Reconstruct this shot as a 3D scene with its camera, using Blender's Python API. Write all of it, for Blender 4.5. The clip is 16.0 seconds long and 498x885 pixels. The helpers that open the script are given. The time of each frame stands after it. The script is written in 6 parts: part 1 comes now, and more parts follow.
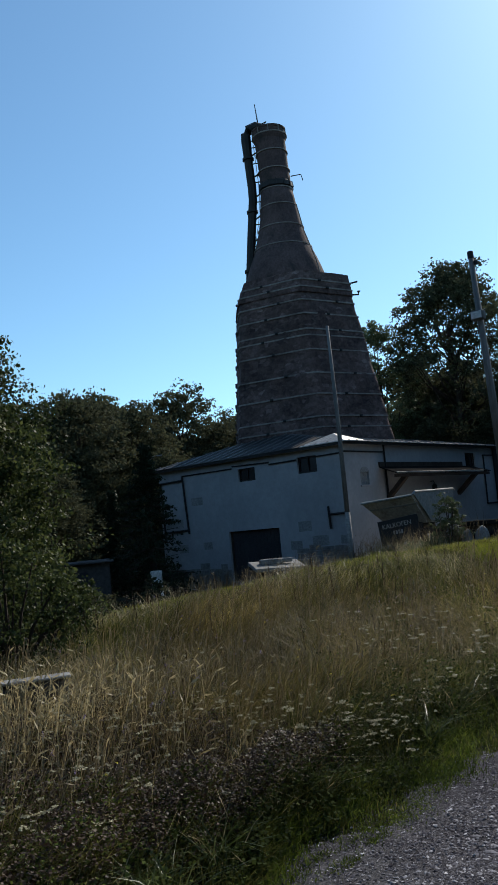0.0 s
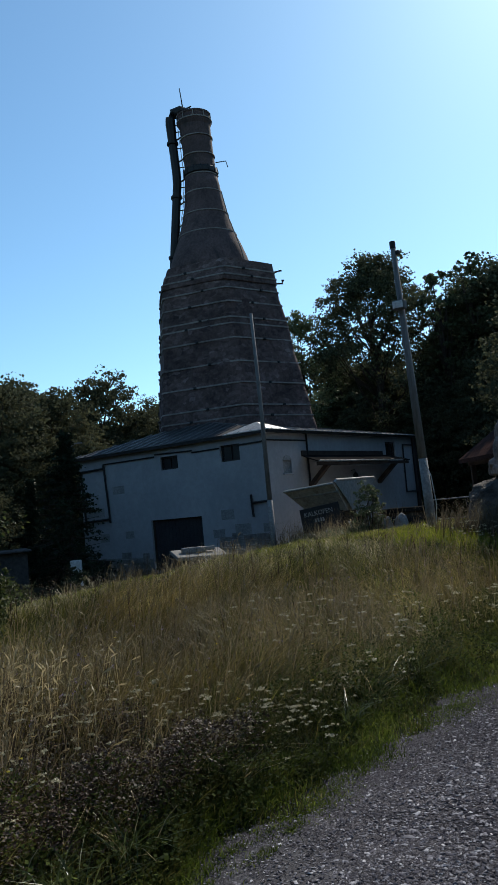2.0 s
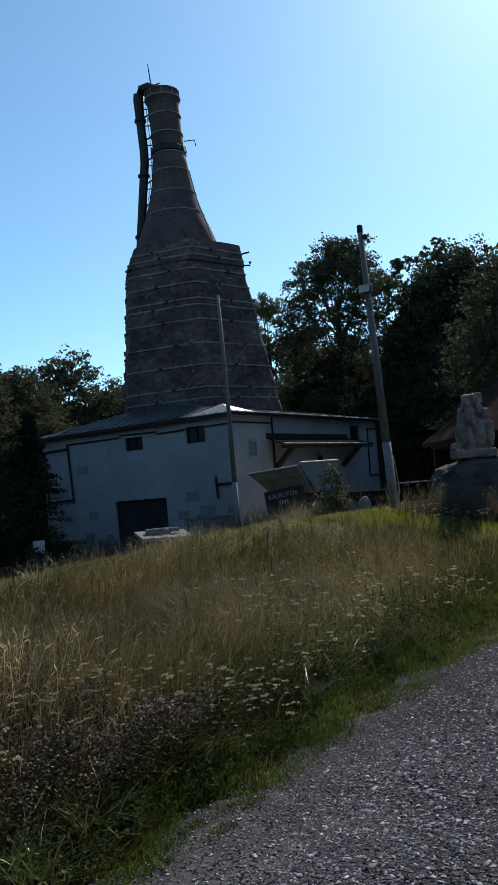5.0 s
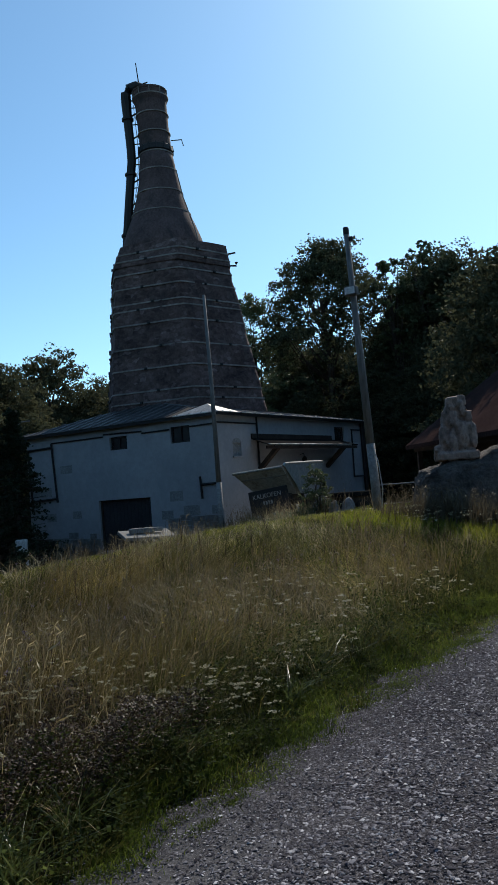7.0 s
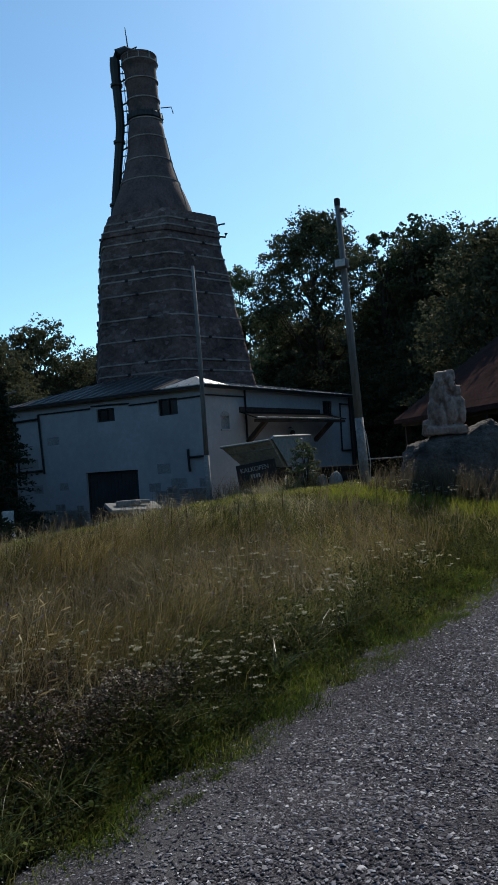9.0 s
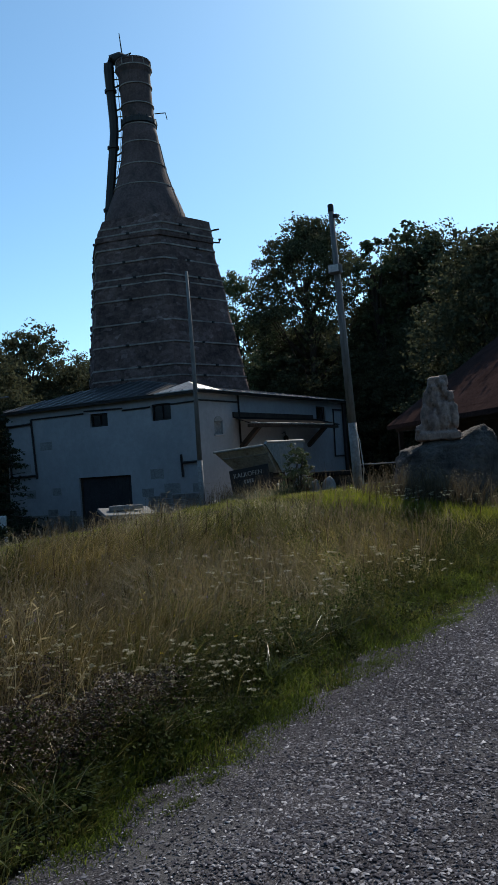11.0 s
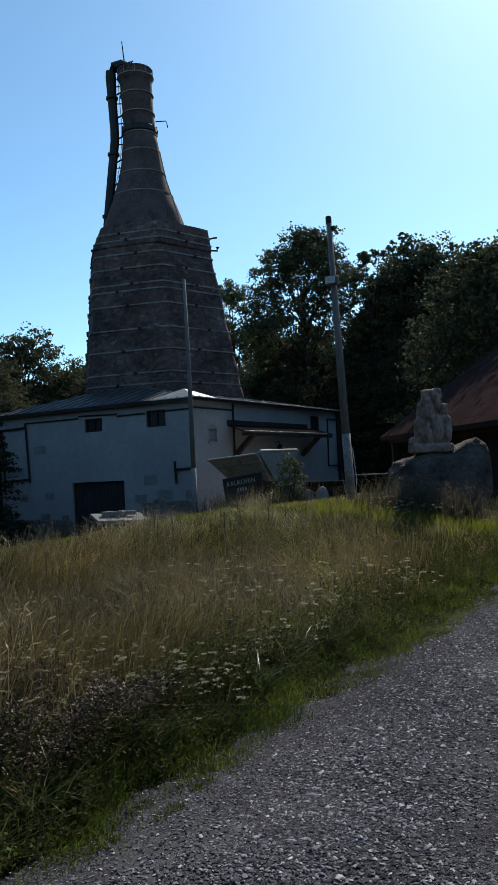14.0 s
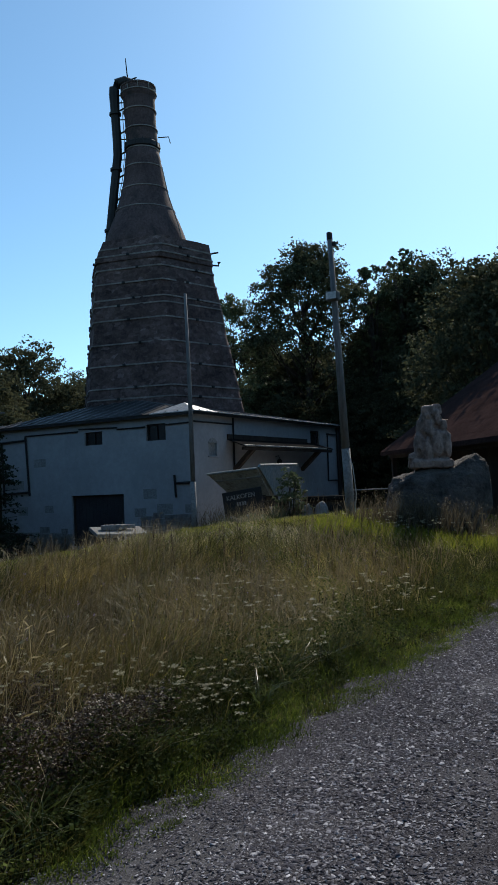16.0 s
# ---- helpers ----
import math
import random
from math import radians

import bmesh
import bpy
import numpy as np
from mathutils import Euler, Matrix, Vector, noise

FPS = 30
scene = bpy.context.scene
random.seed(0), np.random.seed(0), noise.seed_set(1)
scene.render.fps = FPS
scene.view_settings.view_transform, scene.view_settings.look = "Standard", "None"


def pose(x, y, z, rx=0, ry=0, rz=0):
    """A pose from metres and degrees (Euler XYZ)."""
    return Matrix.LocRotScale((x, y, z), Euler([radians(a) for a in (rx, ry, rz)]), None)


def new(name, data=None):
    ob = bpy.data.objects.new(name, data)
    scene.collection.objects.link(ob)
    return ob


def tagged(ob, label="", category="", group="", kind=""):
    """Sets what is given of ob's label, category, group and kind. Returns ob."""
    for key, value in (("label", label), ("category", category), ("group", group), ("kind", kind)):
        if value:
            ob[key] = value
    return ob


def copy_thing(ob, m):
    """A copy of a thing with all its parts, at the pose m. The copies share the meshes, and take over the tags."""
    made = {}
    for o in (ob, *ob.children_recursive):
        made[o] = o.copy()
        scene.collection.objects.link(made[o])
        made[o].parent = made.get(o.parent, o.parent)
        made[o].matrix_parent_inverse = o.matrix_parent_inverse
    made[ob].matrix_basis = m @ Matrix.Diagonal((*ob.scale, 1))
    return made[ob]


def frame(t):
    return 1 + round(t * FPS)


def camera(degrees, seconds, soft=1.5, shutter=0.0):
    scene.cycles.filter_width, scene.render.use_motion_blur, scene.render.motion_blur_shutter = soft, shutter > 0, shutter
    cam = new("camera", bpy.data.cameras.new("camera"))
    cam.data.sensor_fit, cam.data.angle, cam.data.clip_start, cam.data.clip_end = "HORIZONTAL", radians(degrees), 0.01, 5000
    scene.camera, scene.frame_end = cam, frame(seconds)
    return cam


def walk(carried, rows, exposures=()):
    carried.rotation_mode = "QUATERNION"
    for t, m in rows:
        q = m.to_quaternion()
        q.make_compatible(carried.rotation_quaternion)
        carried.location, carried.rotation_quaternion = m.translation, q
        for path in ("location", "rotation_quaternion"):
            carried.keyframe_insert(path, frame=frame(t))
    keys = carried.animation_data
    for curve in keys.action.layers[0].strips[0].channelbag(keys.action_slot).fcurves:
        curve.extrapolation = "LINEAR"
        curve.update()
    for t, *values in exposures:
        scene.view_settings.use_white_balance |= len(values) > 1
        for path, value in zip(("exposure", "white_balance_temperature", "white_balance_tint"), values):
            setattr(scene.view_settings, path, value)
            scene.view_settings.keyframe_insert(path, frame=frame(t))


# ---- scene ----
EXPOSURE = 0.0
cam = camera(34.189, 16.0, soft=0.8)
# seconds, eye x y z, yaw, pitch, lean to the right
ROWS = [
    (0.0, 0.062, -0.099, 1.630, 39.556, 5.729, 5.329),
    (0.5, 0.018, -0.011, 1.595, 37.773, 5.569, 5.819),
    (1.0, 0.025, -0.025, 1.606, 36.501, 5.097, 5.796),
    (1.5, 0.011, -0.002, 1.597, 35.123, 4.806, 5.813),
    (2.0, -0.029, 0.066, 1.583, 34.244, 4.485, 5.464),
    (2.5, -0.015, 0.055, 1.586, 33.965, 4.099, 5.756),
    (3.0, -0.025, 0.069, 1.579, 33.129, 3.951, 5.311),
    (3.5, -0.020, 0.060, 1.579, 32.914, 3.434, 5.224),
    (6.0, -0.002, 0.031, 1.575, 31.303, 2.881, 4.683),
    (6.5, 0.012, 0.007, 1.582, 31.320, 2.754, 4.440),
    (7.0, 0.001, 0.026, 1.571, 30.832, 2.953, 4.497),
    (7.5, -0.011, 0.040, 1.571, 30.579, 2.398, 4.398),
    (8.0, -0.002, 0.025, 1.577, 30.532, 1.565, 4.240),
    (8.5, -0.017, 0.053, 1.566, 30.362, 1.094, 4.011),
    (9.0, -0.046, 0.107, 1.564, 30.128, 1.019, 3.998),
    (11.5, -0.051, 0.101, 1.550, 29.404, 1.679, 3.652),
    (12.0, -0.028, 0.058, 1.567, 29.446, 2.074, 3.024),
    (12.5, -0.031, 0.060, 1.565, 29.453, 1.984, 2.944),
    (13.0, -0.051, 0.088, 1.558, 29.701, 2.050, 2.607),
    (13.5, -0.004, 0.009, 1.575, 29.716, 2.551, 2.338),
    (14.0, -0.015, 0.034, 1.570, 29.151, 1.906, 2.792),
    (14.5, -0.027, 0.039, 1.569, 29.186, 2.095, 2.062),
    (15.0, -0.018, 0.034, 1.570, 29.236, 1.962, 2.212),
    (15.5, -0.027, 0.047, 1.570, 28.623, 2.196, 2.563),
    (16.0, -0.008, 0.019, 1.576, 29.097, 2.903, 2.413),
]
walk(cam, [(t, pose(x, y, z, 90 + pitch, 0, yaw) @ pose(0, 0, 0, 0, 0, -lean)) for t, x, y, z, yaw, pitch, lean in ROWS],
     exposures=[(0.0, EXPOSURE), (16.0, EXPOSURE)])

# ---- world and sun ----
SUN_YAW, SUN_UP = 6.0, 38.0
world = bpy.data.worlds.new("world")
scene.world = world
world.use_nodes = True
wn = world.node_tree
sky = wn.nodes.new("ShaderNodeTexSky")
sky.sky_type = "NISHITA"
sky.sun_disc = False
sky.sun_elevation = radians(SUN_UP)
sky.sun_rotation = radians(-SUN_YAW)
sky.altitude, sky.air_density, sky.dust_density, sky.ozone_density = 500, 1.0, 0.55, 1.4
tint = wn.nodes.new("ShaderNodeMix")
tint.data_type, tint.blend_type = "RGBA", "MULTIPLY"
tint.inputs[0].default_value, tint.inputs[7].default_value = 1.0, (0.72, 0.995, 1.07, 1)
wn.links.new(sky.outputs[0], tint.inputs[6])
wn.links.new(tint.outputs[2], wn.nodes["Background"].inputs[0])
wn.nodes["Background"].inputs[1].default_value = 0.146
sun = new("sun", bpy.data.lights.new("sun", "SUN"))
sun.data.energy, sun.data.angle, sun.data.color = 5.0, radians(0.53), (1.0, 0.93, 0.82)
sun.matrix_world = pose(0, 0, 60, 90 - SUN_UP, 0, 180 + SUN_YAW)


# ---- materials ----
def node_mat(name):
    m = bpy.data.materials.new(name)
    m.use_nodes = True
    nt = m.node_tree
    return m, nt, nt.nodes["Principled BSDF"]


def noise_node(nt, coord, scale, detail=6.0, rough=0.6, stretch=None):
    n = nt.nodes.new("ShaderNodeTexNoise")
    n.inputs["Scale"].default_value, n.inputs["Detail"].default_value, n.inputs["Roughness"].default_value = scale, detail, rough
    if stretch:
        mp = nt.nodes.new("ShaderNodeMapping")
        mp.inputs["Scale"].default_value = stretch
        nt.links.new(coord, mp.inputs[0])
        coord = mp.outputs[0]
    nt.links.new(coord, n.inputs["Vector"])
    return n.outputs["Fac"]


def ramp(nt, fac, stops):
    r = nt.nodes.new("ShaderNodeValToRGB")
    els = r.color_ramp.elements
    while len(els) < len(stops):
        els.new(0.5)
    for e, (p, c) in zip(els, stops):
        e.position, e.color = p, (*c, 1)
    nt.links.new(fac, r.inputs[0])
    return r.outputs[0]


def mix(nt, fac, a, b, mode="MIX"):
    n = nt.nodes.new("ShaderNodeMix")
    n.data_type, n.blend_type = "RGBA", mode
    for sock, v in ((n.inputs[0], fac), (n.inputs[6], a), (n.inputs[7], b)):
        if isinstance(v, (int, float)):
            sock.default_value = v
        elif isinstance(v, tuple):
            sock.default_value = (*v, 1)
        else:
            nt.links.new(v, sock)
    return n.outputs[2]


def bump(nt, height, strength, dist, p):
    b = nt.nodes.new("ShaderNodeBump")
    b.inputs["Strength"].default_value, b.inputs["Distance"].default_value = strength, dist
    nt.links.new(height, b.inputs["Height"])
    nt.links.new(b.outputs[0], p.inputs["Normal"])


def surface(name, dark, light, large=0.6, fine=14.0, rough=0.85, relief=0.4, depth=0.02, metal=0.0, stretch=None, stain=None, spread=0.18, grain=1.0, gloss=None):
    """Two-scale mottled surface in object coordinates: broad drifts, fine grain, optional stains, fine relief."""
    m, nt, p = node_mat(name)
    co = nt.nodes.new("ShaderNodeTexCoord").outputs["Object"]
    a = noise_node(nt, co, large, 5, 0.6, stretch)
    b = noise_node(nt, co, fine, 8, 0.65, stretch)
    col = ramp(nt, a, [(0.5 - spread, dark), (0.5 + spread, light)])
    fine_tone = ramp(nt, b, [(0.3, (1 - 0.38 * grain,) * 3), (0.7, (1 + 0.25 * grain,) * 3)])
    col = mix(nt, 1.0, col, fine_tone, "MULTIPLY")
    if stain:
        c = noise_node(nt, co, large * 2.7, 7, 0.7, (1, 1, 0.45))
        mask = ramp(nt, c, [(0.52, (0, 0, 0)), (0.68, (1, 1, 1))])
        col = mix(nt, mask, col, stain)
    nt.links.new(col, p.inputs["Base Color"])
    p.inputs["Roughness"].default_value, p.inputs["Metallic"].default_value = rough, metal
    p.inputs["Specular IOR Level"].default_value = gloss if gloss is not None else (0.12 if rough > 0.75 else 0.4)
    bump(nt, b, relief, depth, p)
    return m


def leafy(name, stops, glow=0.3, rough=0.55, spec=0.12):
    """Leaves and grass: each loose blade takes its own tone; part of the light passes through."""
    m, nt, p = node_mat(name)
    geo = nt.nodes.new("ShaderNodeNewGeometry")
    co = nt.nodes.new("ShaderNodeTexCoord").outputs["Object"]
    wide = noise_node(nt, co, 0.35, 3, 0.6)
    add = nt.nodes.new("ShaderNodeMath")
    add.operation = "MULTIPLY_ADD"
    nt.links.new(geo.outputs["Random Per Island"], add.inputs[0])
    add.inputs[1].default_value = 0.6
    sub = nt.nodes.new("ShaderNodeMath")
    sub.operation = "MULTIPLY_ADD"
    mid = noise_node(nt, co, 1.7, 4, 0.65)
    both = nt.nodes.new("ShaderNodeMath")
    both.operation = "ADD"
    nt.links.new(mid, both.inputs[0])
    nt.links.new(wide, both.inputs[1])
    nt.links.new(both.outputs[0], sub.inputs[0])
    sub.inputs[1].default_value, sub.inputs[2].default_value = 1.1, -0.92
    nt.links.new(sub.outputs[0], add.inputs[2])
    col = ramp(nt, add.outputs[0], stops)
    nt.links.new(col, p.inputs["Base Color"])
    p.inputs["Roughness"].default_value = rough
    p.inputs["Specular IOR Level"].default_value = spec
    t = nt.nodes.new("ShaderNodeBsdfTranslucent")
    nt.links.new(col, t.inputs[0])
    s = nt.nodes.new("ShaderNodeMixShader")
    s.inputs[0].default_value = glow
    nt.links.new(p.outputs[0], s.inputs[1])
    nt.links.new(t.outputs[0], s.inputs[2])
    nt.links.new(s.outputs[0], nt.nodes["Material Output"].inputs[0])
    return m


def plain(name, color, rough=0.6, metal=0.0):
    return surface(name, tuple(c * 0.8 for c in color), tuple(min(1, c * 1.15) for c in color), 1.5, 30, rough, 0.15, 0.004, metal)


def masonry(name):
    """Old kiln walling: sooty rubble and brick courses with paler patches and streaks."""
    m, nt, p = node_mat(name)
    co = nt.nodes.new("ShaderNodeTexCoord").outputs["Object"]
    brick = nt.nodes.new("ShaderNodeTexVoronoi")
    mp = nt.nodes.new("ShaderNodeMapping")
    mp.inputs["Scale"].default_value = (3.6, 3.6, 6.4)
    nt.links.new(co, mp.inputs[0])
    warp = noise_node(nt, co, 3.0, 4, 0.6)
    shift = nt.nodes.new("ShaderNodeVectorMath")
    shift.operation = "ADD"
    nt.links.new(mp.outputs[0], shift.inputs[0])
    nt.links.new(warp, shift.inputs[1])
    nt.links.new(shift.outputs[0], brick.inputs["Vector"])
    brick.inputs["Scale"].default_value = 1.0
    stone = ramp(nt, brick.outputs["Color"], [(0.1, (0.085, 0.060, 0.056)), (0.6, (0.125, 0.090, 0.083)), (0.82, (0.15, 0.112, 0.105)), (0.95, (0.20, 0.155, 0.148))])
    broad = noise_node(nt, co, 0.55, 7, 0.7)
    soot = ramp(nt, broad, [(0.36, (0.50, 0.47, 0.48)), (0.62, (1.3, 1.2, 1.16))])
    grit = noise_node(nt, co, 7.0, 8, 0.7)
    soot = mix(nt, 1.0, soot, ramp(nt, grit, [(0.3, (0.6, 0.6, 0.6)), (0.7, (1.3, 1.3, 1.3))]), "MULTIPLY")
    streak = noise_node(nt, co, 1.3, 7, 0.7, (1, 1, 0.22))
    pale = ramp(nt, streak, [(0.55, (0, 0, 0)), (0.75, (0.55, 0.55, 0.55))])
    col = mix(nt, 1.0, stone, soot, "MULTIPLY")
    col = mix(nt, pale, col, (0.115, 0.098, 0.092))
    nt.links.new(col, p.inputs["Base Color"])
    p.inputs["Roughness"].default_value, p.inputs["Specular IOR Level"].default_value = 0.92, 0.12
    bump(nt, grit, 0.7, 0.05, p)
    return m


def gravel_mat(name, base=True):
    m, nt, p = node_mat(name)
    co = nt.nodes.new("ShaderNodeTexCoord").outputs["Object"]
    if base:
        v = nt.nodes.new("ShaderNodeTexVoronoi")
        v.inputs["Scale"].default_value = 190
        nt.links.new(co, v.inputs["Vector"])
        col = ramp(nt, v.outputs["Color"], [(0.2, (0.03, 0.029, 0.032)), (0.5, (0.062, 0.060, 0.065)), (0.75, (0.105, 0.103, 0.11)), (0.92, (0.20, 0.197, 0.207))])
        wide = noise_node(nt, co, 0.9, 6, 0.65)
        col = mix(nt, 1.0, col, ramp(nt, wide, [(0.33, (0.55, 0.53, 0.54)), (0.55, (1.0, 0.97, 0.97)), (0.72, (1.7, 1.62, 1.55))]), "MULTIPLY")
        fine = noise_node(nt, co, 55, 8, 0.75)
        col = mix(nt, 1.0, col, ramp(nt, fine, [(0.32, (0.42, 0.42, 0.42)), (0.68, (1.5, 1.5, 1.5))]), "MULTIPLY")
        dust = noise_node(nt, co, 1.1, 6, 0.65, (1, 0.55, 1))
        col = mix(nt, ramp(nt, dust, [(0.54, (0, 0, 0)), (0.72, (0.6, 0.6, 0.6))]), col, (0.14, 0.137, 0.138))
        nt.links.new(col, p.inputs["Base Color"])
        bump(nt, fine, 0.7, 0.012, p)
    else:
        geo = nt.nodes.new("ShaderNodeNewGeometry")
        col = ramp(nt, geo.outputs["Random Per Island"], [(0.0, (0.026, 0.025, 0.030)), (0.5, (0.095, 0.091, 0.105)), (0.85, (0.22, 0.214, 0.232)), (1.0, (0.42, 0.41, 0.43))])
        g = noise_node(nt, co, 60, 4, 0.6)
        nt.links.new(mix(nt, 1.0, col, ramp(nt, g, [(0.3, (0.75, 0.75, 0.75)), (0.7, (1.15, 1.15, 1.15))]), "MULTIPLY"), p.inputs["Base Color"])
        bump(nt, g, 0.3, 0.004, p)
    p.inputs["Roughness"].default_value, p.inputs["Specular IOR Level"].default_value = 0.9, 0.0
    return m


M_KILN = masonry("kiln_masonry")
M_KILN_TOP = surface("kiln_stack_brick", (0.076, 0.054, 0.053), (0.135, 0.092, 0.087), 0.8, 9, 0.9, 0.5, 0.03, stain=(0.05, 0.042, 0.04))
M_HOOP = surface("rusted_hoop", (0.17, 0.148, 0.135), (0.33, 0.29, 0.26), 1.1, 6, 0.8, 0.1, 0.005, 0.1)
M_BLACK = surface("black_iron", (0.012, 0.012, 0.013), (0.03, 0.028, 0.027), 1.0, 18, 0.6, 0.2, 0.005, 0.3)
M_PLASTER = surface("weathered_white_plaster", (0.285, 0.288, 0.297), (0.38, 0.375, 0.378), 0.35, 5, 0.9, 0.15, 0.006, stain=(0.30, 0.31, 0.315), grain=0.3)
M_PATCH = surface("grey_render_patch", (0.21, 0.21, 0.205), (0.28, 0.28, 0.27), 1.6, 12, 0.95, 0.4, 0.02)
M_RUBBLE = surface("rubble_plinth", (0.14, 0.135, 0.13), (0.26, 0.255, 0.24), 2.4, 8, 0.95, 0.8, 0.06)
M_ROOF = surface("roof_sheet", (0.024, 0.023, 0.025), (0.048, 0.047, 0.05), 0.5, 6, 0.6, 0.12, 0.01, 0.1, gloss=0.12)
# seams coloured paler than the sheet to imitate their sheen
M_SEAM = surface("pale_seam_sheen", (0.10, 0.10, 0.105), (0.17, 0.17, 0.172), 0.5, 6, 0.5, 0.1, 0.004, 0.3)
# pale colour for painted roof glare, also the canopy's metal edge
M_GLARE_EDGE = surface("glare_and_edge_sheet", (0.36, 0.35, 0.335), (0.52, 0.51, 0.485), 0.8, 8, 0.45, 0.1, 0.005, 0.3)
M_FELT = surface("black_roofing_felt", (0.012, 0.012, 0.012), (0.026, 0.025, 0.024), 1.0, 20, 0.95, 0.3, 0.005, gloss=0.0)
M_WOOD = surface("dark_timber", (0.035, 0.025, 0.02), (0.075, 0.055, 0.043), 1.2, 22, 0.8, 0.35, 0.01, stretch=(1, 1, 0.2))
M_DOOR = surface("dark_door_boards", (0.018, 0.018, 0.022), (0.04, 0.038, 0.04), 1.0, 16, 0.7, 0.3, 0.01)
M_DARK = plain("dark_interior", (0.02, 0.02, 0.02), 0.9)
M_GLASS = plain("dusty_dark_glass", (0.02, 0.022, 0.026), 0.25)
M_CONCRETE = surface("weathered_concrete", (0.15, 0.147, 0.138), (0.26, 0.25, 0.24), 1.1, 14, 0.92, 0.4, 0.015, stain=(0.20, 0.195, 0.18))
M_POLE = surface("grey_pole", (0.145, 0.137, 0.13), (0.245, 0.232, 0.219), 1.5, 16, 0.85, 0.3, 0.01, stretch=(1, 1, 0.15))
M_WHITE = surface("chipped_white_paint", (0.55, 0.54, 0.52), (0.75, 0.74, 0.71), 2.5, 16, 0.8, 0.3, 0.006)
M_PALE = surface("worn_pale_paint", (0.18, 0.175, 0.167), (0.29, 0.28, 0.265), 2.5, 16, 0.85, 0.3, 0.006)
M_SIGN = plain("black_sign_board", (0.015, 0.015, 0.016), 0.6)
M_SIGNTEXT = plain("white_sign_lettering", (0.36, 0.35, 0.33), 0.7)
M_ROCK = surface("grey_boulder", (0.055, 0.048, 0.045), (0.17, 0.148, 0.132), 2.2, 9, 0.95, 1.0, 0.14, stain=(0.12, 0.115, 0.10))
M_STATUE = surface("carved_sandstone", (0.22, 0.155, 0.13), (0.40, 0.29, 0.24), 1.8, 12, 0.95, 0.5, 0.03, stain=(0.08, 0.07, 0.06))
# red tile darkened in colour for the tree shade on the barn roof
M_TILE = surface("shade_dark_red_tile", (0.034, 0.022, 0.020), (0.060, 0.037, 0.033), 0.8, 12, 0.9, 0.4, 0.015, gloss=0.0)
M_SKIP = surface("skip_grey_green_paint", (0.38, 0.38, 0.34), (0.54, 0.535, 0.48), 0.9, 10, 0.7, 0.3, 0.01, 0.1, stain=(0.19, 0.15, 0.11))
M_SKIP_END = surface("skip_pale_paint", (0.21, 0.222, 0.215), (0.30, 0.31, 0.295), 0.9, 10, 0.7, 0.3, 0.01, 0.1, stain=(0.36, 0.33, 0.28))
M_STEEL = surface("galvanised_rail", (0.42, 0.42, 0.41), (0.58, 0.58, 0.56), 1.5, 20, 0.4, 0.1, 0.004, 0.6)
M_SHED = surface("dull_shed_render", (0.05, 0.045, 0.043), (0.09, 0.083, 0.08), 0.7, 9, 0.95, 0.3, 0.02)
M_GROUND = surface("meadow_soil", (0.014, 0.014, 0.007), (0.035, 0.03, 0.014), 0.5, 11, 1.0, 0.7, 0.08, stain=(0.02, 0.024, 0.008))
M_GRAVEL = gravel_mat("gravel_bed")
# made pale to reflect sun onto the house's right wall
M_BOUNCE = surface("pale_bounce_ground", (0.46, 0.43, 0.38), (0.60, 0.56, 0.50), 0.8, 14, 0.95, 0.4, 0.02)
M_STONES = gravel_mat("gravel_stones", False)
M_BARK = surface("bark", (0.035, 0.028, 0.022), (0.075, 0.06, 0.048), 1.5, 16, 0.95, 0.8, 0.04, stretch=(1, 1, 0.25))
M_LEAF = leafy("deciduous_leaves", [(0.0, (0.038, 0.042, 0.026)), (0.5, (0.068, 0.074, 0.041)), (1.0, (0.125, 0.128, 0.070))], 0.30, 0.8, 0.05)
M_LEAF_PALE = leafy("pale_leaves", [(0.0, (0.05, 0.07, 0.034)), (0.5, (0.09, 0.115, 0.058)), (1.0, (0.15, 0.17, 0.095))], 0.3)
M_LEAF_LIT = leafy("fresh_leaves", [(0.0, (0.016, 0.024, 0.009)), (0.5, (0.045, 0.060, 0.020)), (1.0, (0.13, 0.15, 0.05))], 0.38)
M_NEEDLE = leafy("spruce_needles", [(0.0, (0.010, 0.018, 0.010)), (1.0, (0.03, 0.045, 0.022))], 0.1)
M_GRASS = leafy("green_grass", [(0.0, (0.017, 0.022, 0.006)), (0.45, (0.056, 0.061, 0.016)), (0.8, (0.155, 0.145, 0.042)), (1.0, (0.36, 0.33, 0.13))], 0.44, 0.45, 0.16)
M_BROAD = leafy("broad_blades", [(0.0, (0.018, 0.028, 0.008)), (0.5, (0.050, 0.068, 0.020)), (1.0, (0.14, 0.16, 0.06))], 0.35, 0.38, 0.3)
M_SHORT = leafy("short_verge_grass", [(0.0, (0.017, 0.028, 0.006)), (0.5, (0.062, 0.088, 0.014)), (1.0, (0.22, 0.26, 0.045))], 0.48)
M_DRY = leafy("dry_grass", [(0.0, (0.038, 0.030, 0.010)), (0.5, (0.112, 0.090, 0.031)), (1.0, (0.38, 0.30, 0.125))], 0.44)
# backlit sun on the crest is put into this brighter grass colour
M_CREST_SUN = leafy("crest_sun_grass", [(0.0, (0.075, 0.095, 0.012)), (0.5, (0.20, 0.22, 0.028)), (1.0, (0.37, 0.36, 0.07))], 0.52)
M_HERB = leafy("herb_leaves", [(0.0, (0.011, 0.015, 0.005)), (0.6, (0.036, 0.050, 0.014)), (1.0, (0.135, 0.165, 0.04))], 0.38, 0.75, 0.03)
